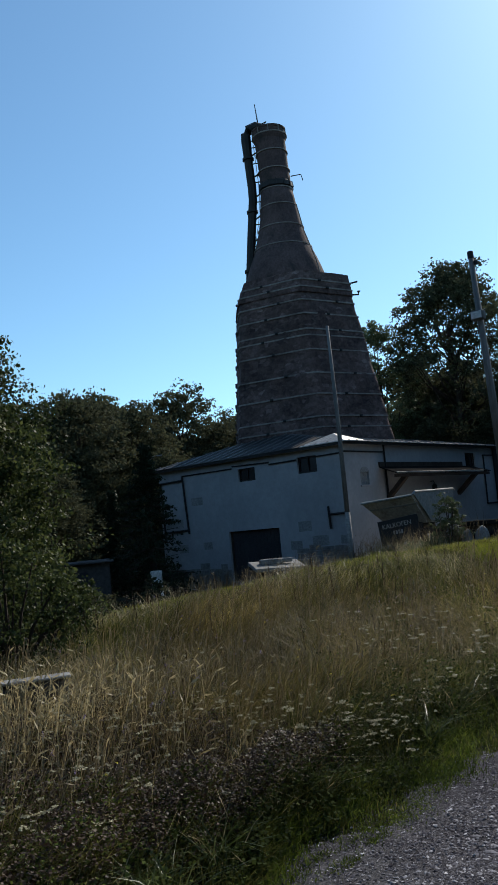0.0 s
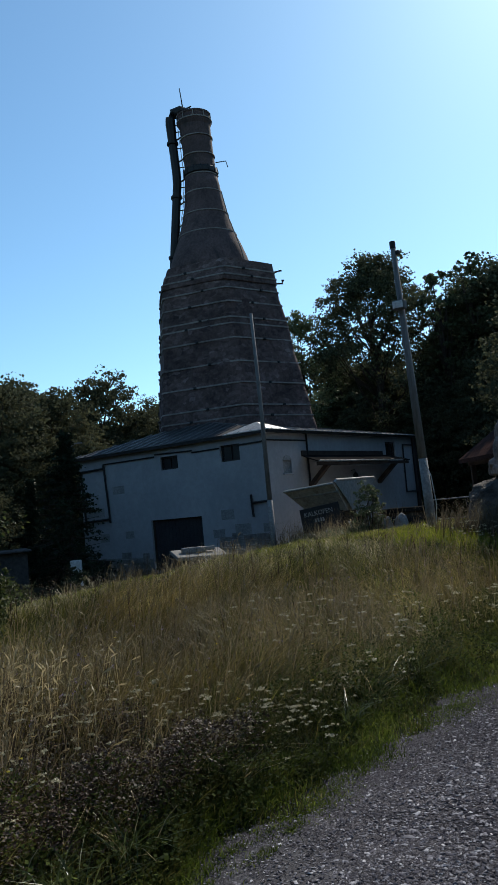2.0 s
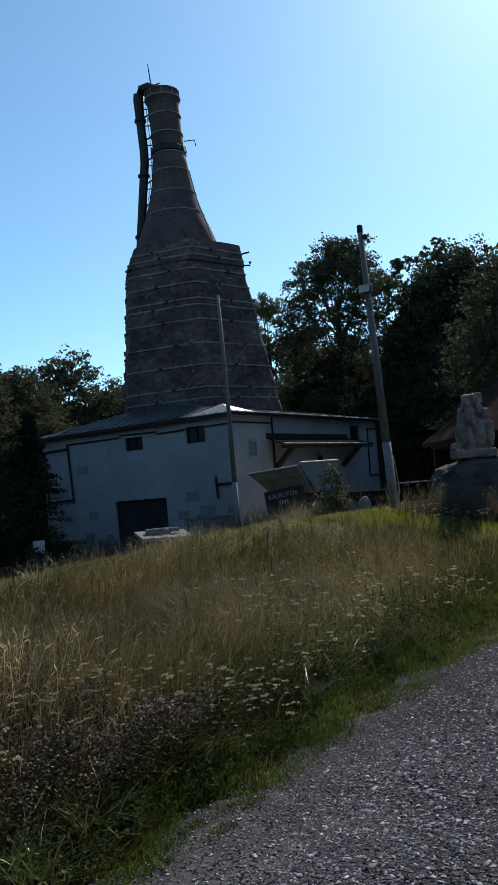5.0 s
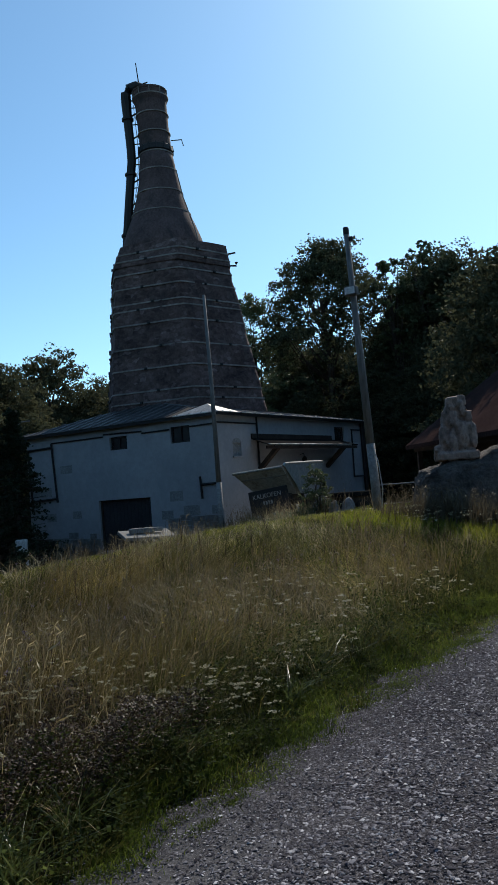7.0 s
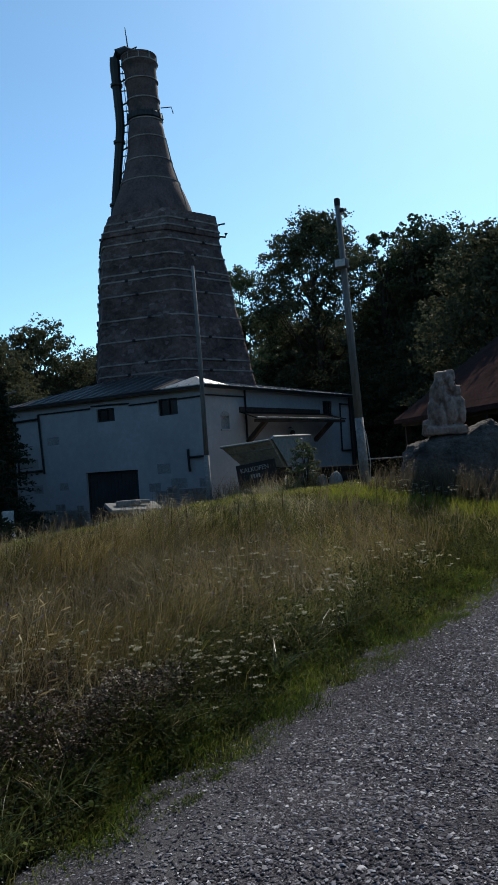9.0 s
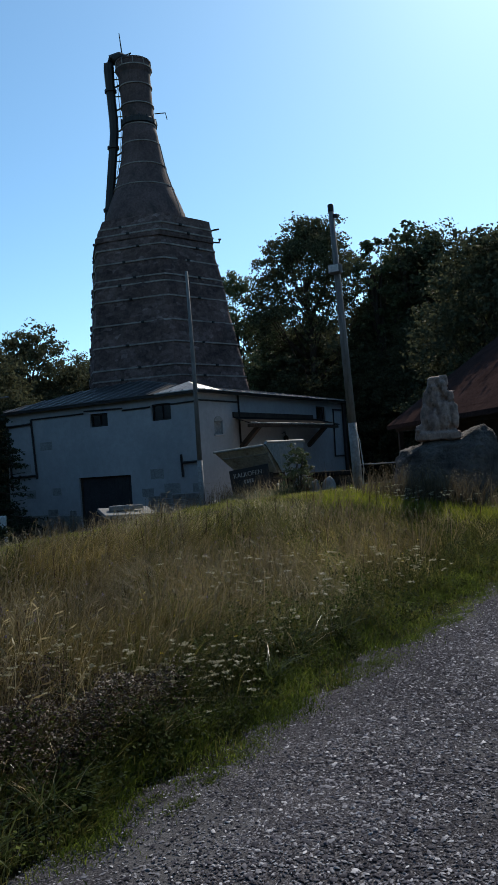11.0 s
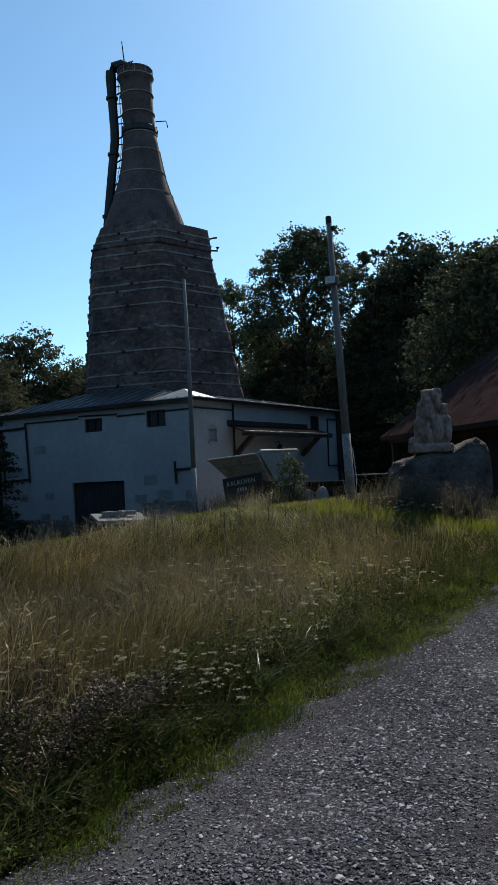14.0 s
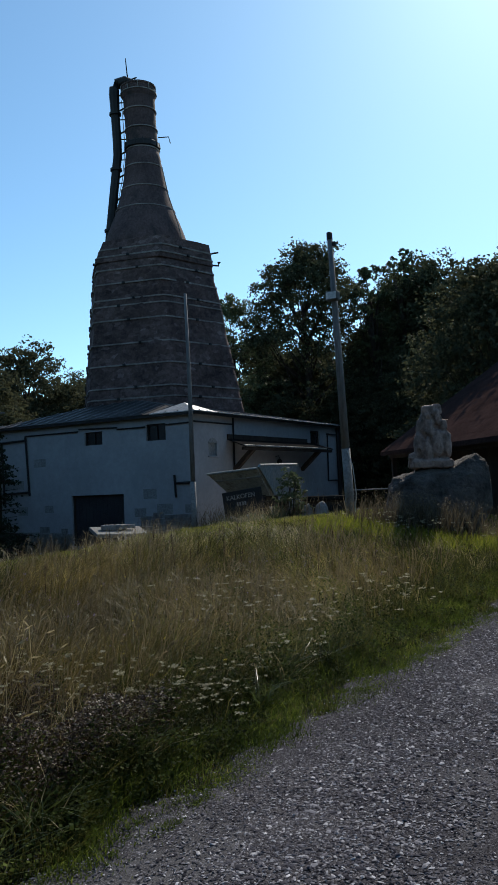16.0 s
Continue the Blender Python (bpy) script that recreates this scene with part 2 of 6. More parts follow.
# pale straw colour, also used to paint sun flecks on the sward
M_STRAW = leafy("straw_and_sun_fleck", [(0.0, (0.14, 0.11, 0.05)), (1.0, (0.55, 0.46, 0.26))], 0.4, 0.45, 0.2)
M_SEED = leafy("seed_heads", [(0.0, (0.10, 0.078, 0.042)), (1.0, (0.25, 0.20, 0.12))], 0.3)
M_BLOOM = leafy("white_umbels", [(0.0, (0.22, 0.21, 0.13)), (1.0, (0.50, 0.47, 0.33))], 0.4)
M_YELLOW = leafy("yellow_blooms", [(0.0, (0.45, 0.34, 0.03)), (1.0, (0.6, 0.5, 0.08))], 0.3)
M_PURPLE = leafy("purple_thistles", [(0.0, (0.14, 0.10, 0.16)), (1.0, (0.25, 0.19, 0.27))], 0.2)
M_DOCK = leafy("dark_dock", [(0.0, (0.02, 0.014, 0.010)), (1.0, (0.07, 0.045, 0.03))], 0.2)
M_WEED = leafy("dry_weed_stems", [(0.0, (0.05, 0.04, 0.027)), (1.0, (0.20, 0.16, 0.10))], 0.25)


# ---- building blocks ----
def origin_of(ob):
    v = Vector((0, 0, 0))
    while ob:
        v += ob.location
        ob = ob.parent
    return v


def part(name, bm, material, parent=None, label="", smooth=False):
    """Links a bmesh in world places as one mesh, under a thing or a part."""
    me = bpy.data.meshes.new(name)
    if parent:
        bmesh.ops.translate(bm, verts=bm.verts, vec=-origin_of(parent))
    bmesh.ops.recalc_face_normals(bm, faces=bm.faces)
    bm.to_mesh(me)
    bm.free()
    me.materials.append(material)
    if smooth:
        me.shade_smooth()
    ob = new(name, me)
    if parent:
        ob.parent = parent
    return tagged(ob, label)


def thing(name, x, y, z, label, category, group="", kind=""):
    ob = new(name)
    ob.location = (x, y, z)
    ob.empty_display_size = 0.2
    return tagged(ob, label, category, group, kind)


def box(bm, a, b, bevel=0.0, turn=None):
    """A box between corners a and b, its edges bevelled; turn: a matrix for it afterwards."""
    a, b = Vector(a), Vector(b)
    got = bmesh.ops.create_cube(bm, size=1.0, matrix=Matrix.LocRotScale((a + b) / 2, None, b - a))
    vs = got["verts"]
    if bevel:
        es = list({e for v in vs for e in v.link_edges})
        vs = bmesh.ops.bevel(bm, geom=es, offset=bevel, segments=1, affect="EDGES", clamp_overlap=True)["verts"]
    if turn is not None:
        bmesh.ops.transform(bm, matrix=turn, verts=list({v for v in vs}))
    return bm


def boxes(*specs):
    bm = bmesh.new()
    for s in specs:
        box(bm, *s)
    return bm


def tube(bm, points, radii, sides=10, caps=True, phase=0.0, flat=1.0):
    """A tube along points with a radius at each."""
    pts = [Vector(p) for p in points]
    if not hasattr(radii, "__len__"):
        radii = [radii] * len(pts)
    rings = []
    for i, (p, r) in enumerate(zip(pts, radii)):
        d = (pts[min(i + 1, len(pts) - 1)] - pts[max(i - 1, 0)]).normalized()
        up = Vector((0, 0, 1)) if abs(d.z) < 0.9 else Vector((1, 0, 0))
        s = d.cross(up).normalized()
        u = s.cross(d)
        rings.append([bm.verts.new(p + r * (math.cos(2 * math.pi * k / sides + phase) * s + flat * math.sin(2 * math.pi * k / sides + phase) * u)) for k in range(sides)])
    for a, b in zip(rings, rings[1:]):
        for k in range(sides):
            bm.faces.new((a[k], a[(k + 1) % sides], b[(k + 1) % sides], b[k]))
    if caps:
        bm.faces.new(rings[0][::-1])
        bm.faces.new(rings[-1])
    return bm


def lathe(bm, cx, cy, profile, sides, phase=0.0, wobble=0.0):
    """A body of revolution (or a prism of few sides) from (z, radius) rows, closed at both ends."""
    rings = []
    for z, r in profile:
        ring = []
        for k in range(sides):
            a = 2 * math.pi * k / sides + phase
            rr = r + wobble * noise.noise((3 * math.cos(a), 3 * math.sin(a), z * 0.7))
            ring.append(bm.verts.new((cx + rr * math.cos(a), cy + rr * math.sin(a), z)))
        rings.append(ring)
    for a, b in zip(rings, rings[1:]):
        for k in range(sides):
            bm.faces.new((a[k], a[(k + 1) % sides], b[(k + 1) % sides], b[k]))
    bm.faces.new(rings[0][::-1])
    bm.faces.new(rings[-1])
    return bm


def holed_wall(u0, u1, v0, v1, w0, w1, holes, put):
    """A wall slab with openings through it. u along, v up, w through; put turns (u, v, w) into a place."""
    us = sorted({u0, u1, *[h[0] for h in holes], *[h[1] for h in holes]})
    vs = sorted({v0, v1, *[h[2] for h in holes], *[h[3] for h in holes]})
    nu, nv = len(us) - 1, len(vs) - 1
    solid = [[not any(h[0] <= us[i] < h[1] and h[2] <= vs[j] < h[3] for h in holes) for j in range(nv)] for i in range(nu)]
    bm, cache = bmesh.new(), {}

    def vert(*key):
        if key not in cache:
            cache[key] = bm.verts.new(put(us[key[0]], vs[key[1]], (w0, w1)[key[2]]))
        return cache[key]
    full = lambda i, j: 0 <= i < nu and 0 <= j < nv and solid[i][j]
    for i in range(nu):
        for j in range(nv):
            if not solid[i][j]:
                continue
            for k in (0, 1):
                bm.faces.new([vert(i, j, k), vert(i + 1, j, k), vert(i + 1, j + 1, k), vert(i, j + 1, k)])
            for di, dj, ends in ((-1, 0, ((i, j), (i, j + 1))), (1, 0, ((i + 1, j), (i + 1, j + 1))), (0, -1, ((i, j), (i + 1, j))), (0, 1, ((i, j + 1), (i + 1, j + 1)))):
                if not full(i + di, j + dj):
                    (a, b), (c, d) = ends
                    bm.faces.new([vert(a, b, 0), vert(c, d, 0), vert(c, d, 1), vert(a, b, 1)])
    return bm


def mesh_arrays(name, verts, loops, sizes, material, label="", category="", kind=""):
    """A mesh from arrays, for many loose blades, leaves or stones."""
    me = bpy.data.meshes.new(name)
    me.vertices.add(len(verts))
    me.vertices.foreach_set("co", verts.astype(np.float32).ravel())
    me.loops.add(len(loops))
    me.loops.foreach_set("vertex_index", loops.astype(np.int32))
    me.polygons.add(len(sizes))
    me.polygons.foreach_set("loop_start", np.concatenate([[0], np.cumsum(sizes)[:-1]]).astype(np.int32))
    me.update(calc_edges=True)
    me.materials.append(material)
    return tagged(new(name, me), label, category, "", kind)


def smooth_step(a, b, v):
    t = np.clip((np.asarray(v, float) - a) / (b - a), 0, 1)
    return t * t * (3 - 2 * t)


def ground_z(x, y):
    """The lie of the land: a level track, a low bank left of it, a yard behind the bank, wooded slopes round the back."""
    x, y = np.asarray(x, float), np.asarray(y, float)
    off = smooth_step(0.0, 4.5, -2.6 - x)
    z = 0.56 * off * smooth_step(5, 17, y)
    z = z - 1.45 * smooth_step(8, 22, -x)
    z = z - 0.95 * smooth_step(22.0, 27.5, y) * (1 - 0.4 * smooth_step(8, 22, -x)) * off
    z = z + 0.05 * np.sin(x * 0.9 + 1.3) * np.sin(y * 0.7) * off
    z = z + 9.0 * smooth_step(48, 84, y) + 7.5 * smooth_step(38, 85, -x)
    # unseen rise behind the eye, under the added sky-blocking trees
    z = z + 13.0 * smooth_step(6, 34, -y)
    z = z + 7.0 * smooth_step(14, 60, x) * smooth_step(10, 50, y)
    return z


def gz(x, y):
    return float(ground_z(x, y))


# ---- ground and track ----
def build_ground():
    def axis(lo, hi, fine_lo, fine_hi, step):
        a = np.arange(fine_lo, fine_hi + step, step)
        left = fine_lo - np.geomspace(step, fine_lo - lo, 26)[::-1]
        right = fine_hi + step + np.geomspace(step, hi - fine_hi, 26)
        return np.concatenate([left, a, right])
    xs, ys = axis(-1500, 1500, -36, 6, 0.5), axis(-1500, 1500, -2, 50, 0.5)
    X, Y = np.meshgrid(xs, ys, indexing="ij")
    Z = ground_z(X, Y)
    rng = np.random.default_rng(5)
    Z += np.where((X < -2.8), rng.normal(0, 0.02, Z.shape), 0)
    n, m = X.shape
    v = np.stack([X, Y, Z], -1).reshape(-1, 3)
    i, j = np.meshgrid(np.arange(n - 1), np.arange(m - 1), indexing="ij")
    q = np.stack([i * m + j, (i + 1) * m + j, (i + 1) * m + j + 1, i * m + j + 1], -1).reshape(-1, 4)
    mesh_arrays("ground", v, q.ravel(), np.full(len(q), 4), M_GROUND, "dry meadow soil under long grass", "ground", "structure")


def road_edge(y):
    return -2.46 + 0.16 * float(smooth_step(4.6, 8.5, y)) + 0.10 * noise.noise((y * 0.9, 3.1, 0)) + 0.14 * noise.noise((y * 2.3, 7.7, 0)) + 0.08 * noise.noise((y * 8.0, 1.7, 0)) + 0.05 * noise.noise((y * 21.0, 4.7, 0))


def build_road():
    bm, rows = bmesh.new(), []
    ys = [-60 + 2 * k for k in range(30)] + [0.06 * k for k in range(170)] + [10.2 + 0.2 * k for k in range(39)] + [18 + 2 * k for k in range(30)]
    for y in ys:
        e = road_edge(y)
        cross = [e, e + 0.07, e + 0.3, e + 0.7, -1.2, -0.6, 0.0, 0.7, 1.5, 2.3, 3.0]
        rows.append([bm.verts.new((x, y, gz(x, y) + (0.003 if i in (0, len(cross) - 1) else 0.014 + 0.004 * noise.noise((x * 2, y * 2, 0))))) for i, x in enumerate(cross)])
    for a, b in zip(rows, rows[1:]):
        for k in range(len(a) - 1):
            bm.faces.new((a[k], a[k + 1], b[k + 1], b[k]))
    tagged(part("road", bm, M_GRAVEL, smooth=True), "grey crushed gravel track with ragged edge", "road", "", "structure")


# reflector ground hidden behind the bank, added to brighten the right wall
def build_bounce_sheet():
    bm, rows = bmesh.new(), []
    for k in range(24):
        y = 28.0 + 0.8 * k
        rows.append([bm.verts.new((x, y, gz(x, y) + 0.03)) for x in [WX1 + 0.02 + j * 0.8 + 0.1 * noise.noise((j, k, 0)) * (j > 0) for j in range(13)]])
    for a, b in zip(rows, rows[1:]):
        for k in range(len(a) - 1):
            bm.faces.new((a[k], a[k + 1], b[k + 1], b[k]))
    tagged(part("bounce_sheet", bm, M_BOUNCE, smooth=True), "unseen pale ground added to bounce sun onto the house wall", "yard", "", "structure")


def build_stones():
    rng = np.random.default_rng(11)
    n = 200000
    y = 1.7 + 10 * rng.random(n) ** 1.5 - np.where(rng.random(n) < 0.15, 9 * rng.random(n), 0)
    x = -2.65 + 4.6 * rng.random(n) + np.where(rng.random(n) < 0.12, 1.5 * rng.random(n), 0)
    s = 0.0032 + 0.0062 * rng.random(n) ** 1.7 + 0.006 * (rng.random(n) < 0.03)
    drift = np.sin(x * 2.1 + 1.5 * np.sin(y * 0.8)) + 0.7 * np.sin(y * 1.9 + x * 3.3) + 0.5 * np.sin(x * 7.0 - y * 4.1)
    keep = (drift > -2.3 + 2.0 * rng.random(n)) & (rng.random(n) < 0.45 + 0.55 * smooth_step(-2.45, -1.75, x + 0.12 * np.sin(5 * y)))
    s *= 0.55 + 0.45 * smooth_step(-2.5, -1.7, x)
    x, y, s = x[keep], y[keep], s[keep]
    n = len(x)
    # chipped stones: an uneven five-sided foot and an off-centre ridge on top
    t = np.arange(5) * 2 * np.pi / 5
    foot = np.stack([np.cos(t), np.sin(t), np.zeros(5)], -1)
    v = np.concatenate([np.repeat(foot[None], n, 0) * (0.65 + 0.7 * rng.random((n, 5, 1))), np.stack([rng.normal(0, 0.4, n), rng.normal(0, 0.4, n), np.ones(n)], -1)[:, None]], 1) * s[:, None, None]
    v[:, :5, 2] += rng.normal(0, 0.22, (n, 5)) * s[:, None]
    v *= np.stack([1 + 1.1 * rng.random(n), np.full(n, 0.9), 0.4 + 0.5 * rng.random(n)], -1)[:, None]
    a = rng.random(n) * 6.28
    c, d = np.cos(a)[:, None], np.sin(a)[:, None]
    vx, vy = v[..., 0] * c - v[..., 1] * d, v[..., 0] * d + v[..., 1] * c
    z = ground_z(x, y) + 0.0165
    v = np.stack([vx + x[:, None], vy + y[:, None], v[..., 2] + z[:, None]], -1).reshape(-1, 3)
    tri = np.array([(k, (k + 1) % 5, 5) for k in range(5)])
    loops = (tri[None] + 6 * np.arange(n)[:, None, None]).ravel()
    mesh_arrays("gravel", v, loops, np.full(n * 5, 3), M_STONES, "loose pale and grey gravel stones on the track", "gravel", "stuff")


# ---- kiln house ----
WX0, WX1, WY0, WY1 = -29.7, -18.55, 28.5, 43.85     # outer faces of its walls
FLOOR, TOP, EAVE, PITCH = -0.95, 4.62, 4.72, 0.3
AX, AY = -25.42, 35.85                               # the kiln's axis


def build_house():
    house = thing("kiln_house", -24.1, 36.0, FLOOR, "white plastered kiln house with a shallow dark sheet-metal roof", "building")
    win_a, win_b, door = (-24.41, -23.38, 3.60, 4.20), (-20.95, -19.92, 3.60, 4.32), (-25.28, -22.28, FLOOR, 1.35)
    part("wall", holed_wall(WX0, WX1, FLOOR - 0.4, TOP, WY0, WY0 + 0.45, [win_a, win_b, door], lambda u, v, w: (u, w, v)), M_PLASTER, house, "white plaster wall, patched and stained")
    wr, niche = (40.24, 41.5, 3.5, 4.34), (29.72, 30.42, 2.86, 3.42)
    part("wall", holed_wall(WY0 + 0.45, WY1, FLOOR - 0.4, TOP, WX1 - 0.45, WX1, [wr, niche], lambda u, v, w: (w, u, v)), M_PLASTER, house)
    part("wall", boxes(((WX0, WY0 + 0.45, FLOOR - 0.4), (WX0 + 0.45, WY1, TOP))), M_PLASTER, house)
    part("wall", boxes(((WX0 + 0.45, WY1 - 0.45, FLOOR - 0.4), (WX1 - 0.45, WY1, TOP))), M_PLASTER, house)
    part("floor", boxes(((WX0 + 0.45, WY0 + 0.45, FLOOR - 0.2), (WX1 - 0.45, WY1 - 0.45, FLOOR))), M_CONCRETE, house)
    for x0, x1, z0, z1 in (win_a, win_b):
        y = WY0 + 0.10
        w = part("window", boxes(((x0, y, z0), (x0 + 0.06, y + 0.06, z1)), ((x1 - 0.06, y, z0), (x1, y + 0.06, z1)), ((x0 + 0.06, y, z0), (x1 - 0.06, y + 0.06, z0 + 0.06)),
                                 ((x0 + 0.06, y, z1 - 0.06), (x1 - 0.06, y + 0.06, z1)), (((x0 + x1) / 2 - 0.025, y, z0 + 0.06), ((x0 + x1) / 2 + 0.025, y + 0.05, z1 - 0.06))), M_BLACK, house, "small dark timber window")
        part("pane", boxes(((x0 + 0.06, y + 0.065, z0 + 0.06), (x1 - 0.06, y + 0.075, z1 - 0.06))), M_GLASS, w)
    x = WX1 - 0.14
    w = part("window", boxes(((x, wr[0], wr[2]), (x + 0.06, wr[0] + 0.07, wr[3])), ((x, wr[1] - 0.07, wr[2]), (x + 0.06, wr[1], wr[3])), ((x, wr[0] + 0.07, wr[2]), (x + 0.06, wr[1] - 0.07, wr[2] + 0.07)),
                             ((x, wr[0] + 0.07, wr[3] - 0.07), (x + 0.06, wr[1] - 0.07, wr[3]))), M_WOOD, house)
    part("pane", boxes(((x - 0.02, wr[0] + 0.07, wr[2] + 0.07), (x - 0.01, wr[1] - 0.07, wr[3] - 0.07))), M_GLASS, w)
    # arched niche with its sill
    bm = bmesh.new()
    yc, r = (niche[0] + niche[1]) / 2, (niche[1] - niche[0]) / 2
    arc = [(yc + (r + 0.0) * math.cos(math.pi * k / 10), niche[3] + 0.22 * math.sin(math.pi * k / 10)) for k in range(11)]
    lo = [bm.verts.new((WX1 + 0.004, a, b)) for a, b in arc]
    f = bm.faces.new(lo)
    bmesh.ops.extrude_face_region(bm, geom=[f])
    bmesh.ops.translate(bm, verts=lo, vec=(0.012, 0, 0))
    niche_back = part("niche", boxes(((WX1 - 0.3, niche[0], niche[2]), (WX1 - 0.1, niche[1], niche[3]))), M_PATCH, house, "blind arched niche in grey render")
    part("arch", bm, M_PATCH, niche_back)
    part("sill", boxes(((WX1 - 0.1, niche[0] - 0.05, niche[2] - 0.08), (WX1 + 0.06, niche[1] + 0.05, niche[2] - 0.005), 0.01)), M_PLASTER, niche_back)
    # boarded door in its recess
    d = part("door", boxes(((door[0] + 0.06, WY0 + 0.22, FLOOR), (door[1] - 0.06, WY0 + 0.26, door[3] - 0.06))), M_DOOR, house, "dark boarded double door")
    nb = 14
    for k in range(nb):
        a = door[0] + 0.06 + (door[1] - door[0] - 0.12) * k / nb
        part("board", boxes(((a + 0.008, WY0 + 0.195, FLOOR), (a + (door[1] - door[0] - 0.12) / nb - 0.008, WY0 + 0.219, door[3] - 0.07), 0.004)), M_DOOR, d)
    part("door_frame", boxes(((door[0], WY0 + 0.12, FLOOR), (door[0] + 0.06, WY0 + 0.3, door[3])), ((door[1] - 0.06, WY0 + 0.12, FLOOR), (door[1], WY0 + 0.3, door[3])), ((door[0] + 0.06, WY0 + 0.12, door[3] - 0.06), (door[1] - 0.06, WY0 + 0.3, door[3]))), M_WOOD, house)
    # filled openings and render patches
    for x0, x1, z0, z1 in ((-27.55, -26.79, 2.75, 3.13), (-26.93, -26.39, 0.6, 0.94), (-21.2, -20.5, 1.09, 1.53), (-21.71, -21.08, 0.33, 0.70), (-20.51, -19.67, 0.43, 0.87), (-19.05, -18.72, 0.46, 0.82), (-29.4, -28.2, 1.72, 2.15), (-28.6, -28.0, 0.5, 0.9)):
        part("render_patch", boxes(((x0, WY0 - 0.006, z0), (x1, WY0 - 0.0005, z1), 0.003)), M_PATCH, house)
    # rubble plinth along the foot, stones proud of each other
    rng = random.Random(4)
    plinth = part("plinth", boxes(((WX0 + 0.02, WY0 - 0.008, FLOOR - 0.3), (door[0] - 0.02, WY0 - 0.001, -0.4))), M_RUBBLE, house, "rubble stone plinth, plaster fallen away")
    x = WX0
    while x < WX1 - 0.1:
        w = min(rng.uniform(0.3, 0.7), WX1 - x)
        z = FLOOR - 0.2
        top = 0.25 if x > -21.8 else -0.35
        if not (x + w > door[0] and x < door[1]):
            while z < top:
                h = rng.uniform(0.2, 0.35)
                part("stone", boxes(((x + 0.01, WY0 - rng.uniform(0.012, 0.05), z + 0.01), (x + w - 0.01, WY0 - 0.002, z + h - 0.01), 0.01)), M_RUBBLE, plinth)
                z += h
        x += w
    # fascia boards, and black strips drawing the cornice's shadow line under the eaves
    part("fascia", boxes(((WX0 - 0.30, WY0 - 0.33, EAVE - 0.14), (WX1 + 0.33, WY0 - 0.29, EAVE - 0.02)), ((WX1 + 0.29, WY0 - 0.29, EAVE - 0.13), (WX1 + 0.33, WY1 + 0.3, EAVE - 0.02))), M_BLACK, house)
    part("soffit", boxes(((WX0 - 0.28, WY0 - 0.29, EAVE - 0.07), (WX1 + 0.29, WY0 + 0.2, EAVE - 0.04)), ((WX1 - 0.2, WY0 + 0.2, EAVE - 0.07), (WX1 + 0.29, WY1 + 0.28, EAVE - 0.04))), M_PLASTER, house)
    for a, b in (((-27.99, 4.26), (-24.75, 4.26)), ((-24.7, 4.36), (-22.5, 4.30)), ((-22.5, 4.21), (-20.97, 4.22)), ((-19.9, 4.24), (-18.53, 4.26))):
        bm = bmesh.new()
        tube(bm, [(a[0], WY0 - 0.04, a[1]), (b[0], WY0 - 0.04, b[1])], 0.035, 8)
        part("cornice_shadow", bm, M_BLACK, house)
    # the same drawn shadow line on the canopy side
    bm = bmesh.new()
    tube(bm, [(WX1 + 0.04, WY0 - 0.04, 4.30), (WX1 + 0.04, 31.76, 4.30)], 0.035, 8)
    part("cornice_shadow", bm, M_BLACK, house)
    for pts in ([(-29.66, 4.02), (-28.0, 4.06), (-27.98, 4.26), (-27.8, 1.42)], [(-29.4, 1.54), (-27.84, 1.60)], [(-29.55, 4.0), (-29.42, 1.1)], [(-19.5, 2.07), (-19.46, 1.12)], [(-19.44, 1.72), (-18.5, 1.74)]):
        bm = bmesh.new()
        tube(bm, [(a, WY0 - 0.07, b) for a, b in pts], 0.05, 8)
        part("wall_pipe", bm, M_BLACK, house, "black iron pipe")
    for pts in ([(31.8, 4.6), (31.78, 2.08)], [(42.4, 4.18), (42.3, 1.55)], [(42.35, 4.2), (43.6, 4.2)], [(42.3, 1.56), (43.8, 1.56)]):
        bm = bmesh.new()
        tube(bm, [(WX1 + 0.07, a, b) for a, b in pts], 0.045, 8)
        part("wall_pipe", bm, M_BLACK, house)
    bm = bmesh.new()
    tube(bm, [(WX1 + 0.12, WY1 - 0.02, 4.6), (WX1 + 0.12, WY1 - 0.02, FLOOR)], 0.13, 10)
    part("downpipe", bm, M_BLACK, house, "thick black downpipe")
    build_roof(house)
    build_canopy(house)


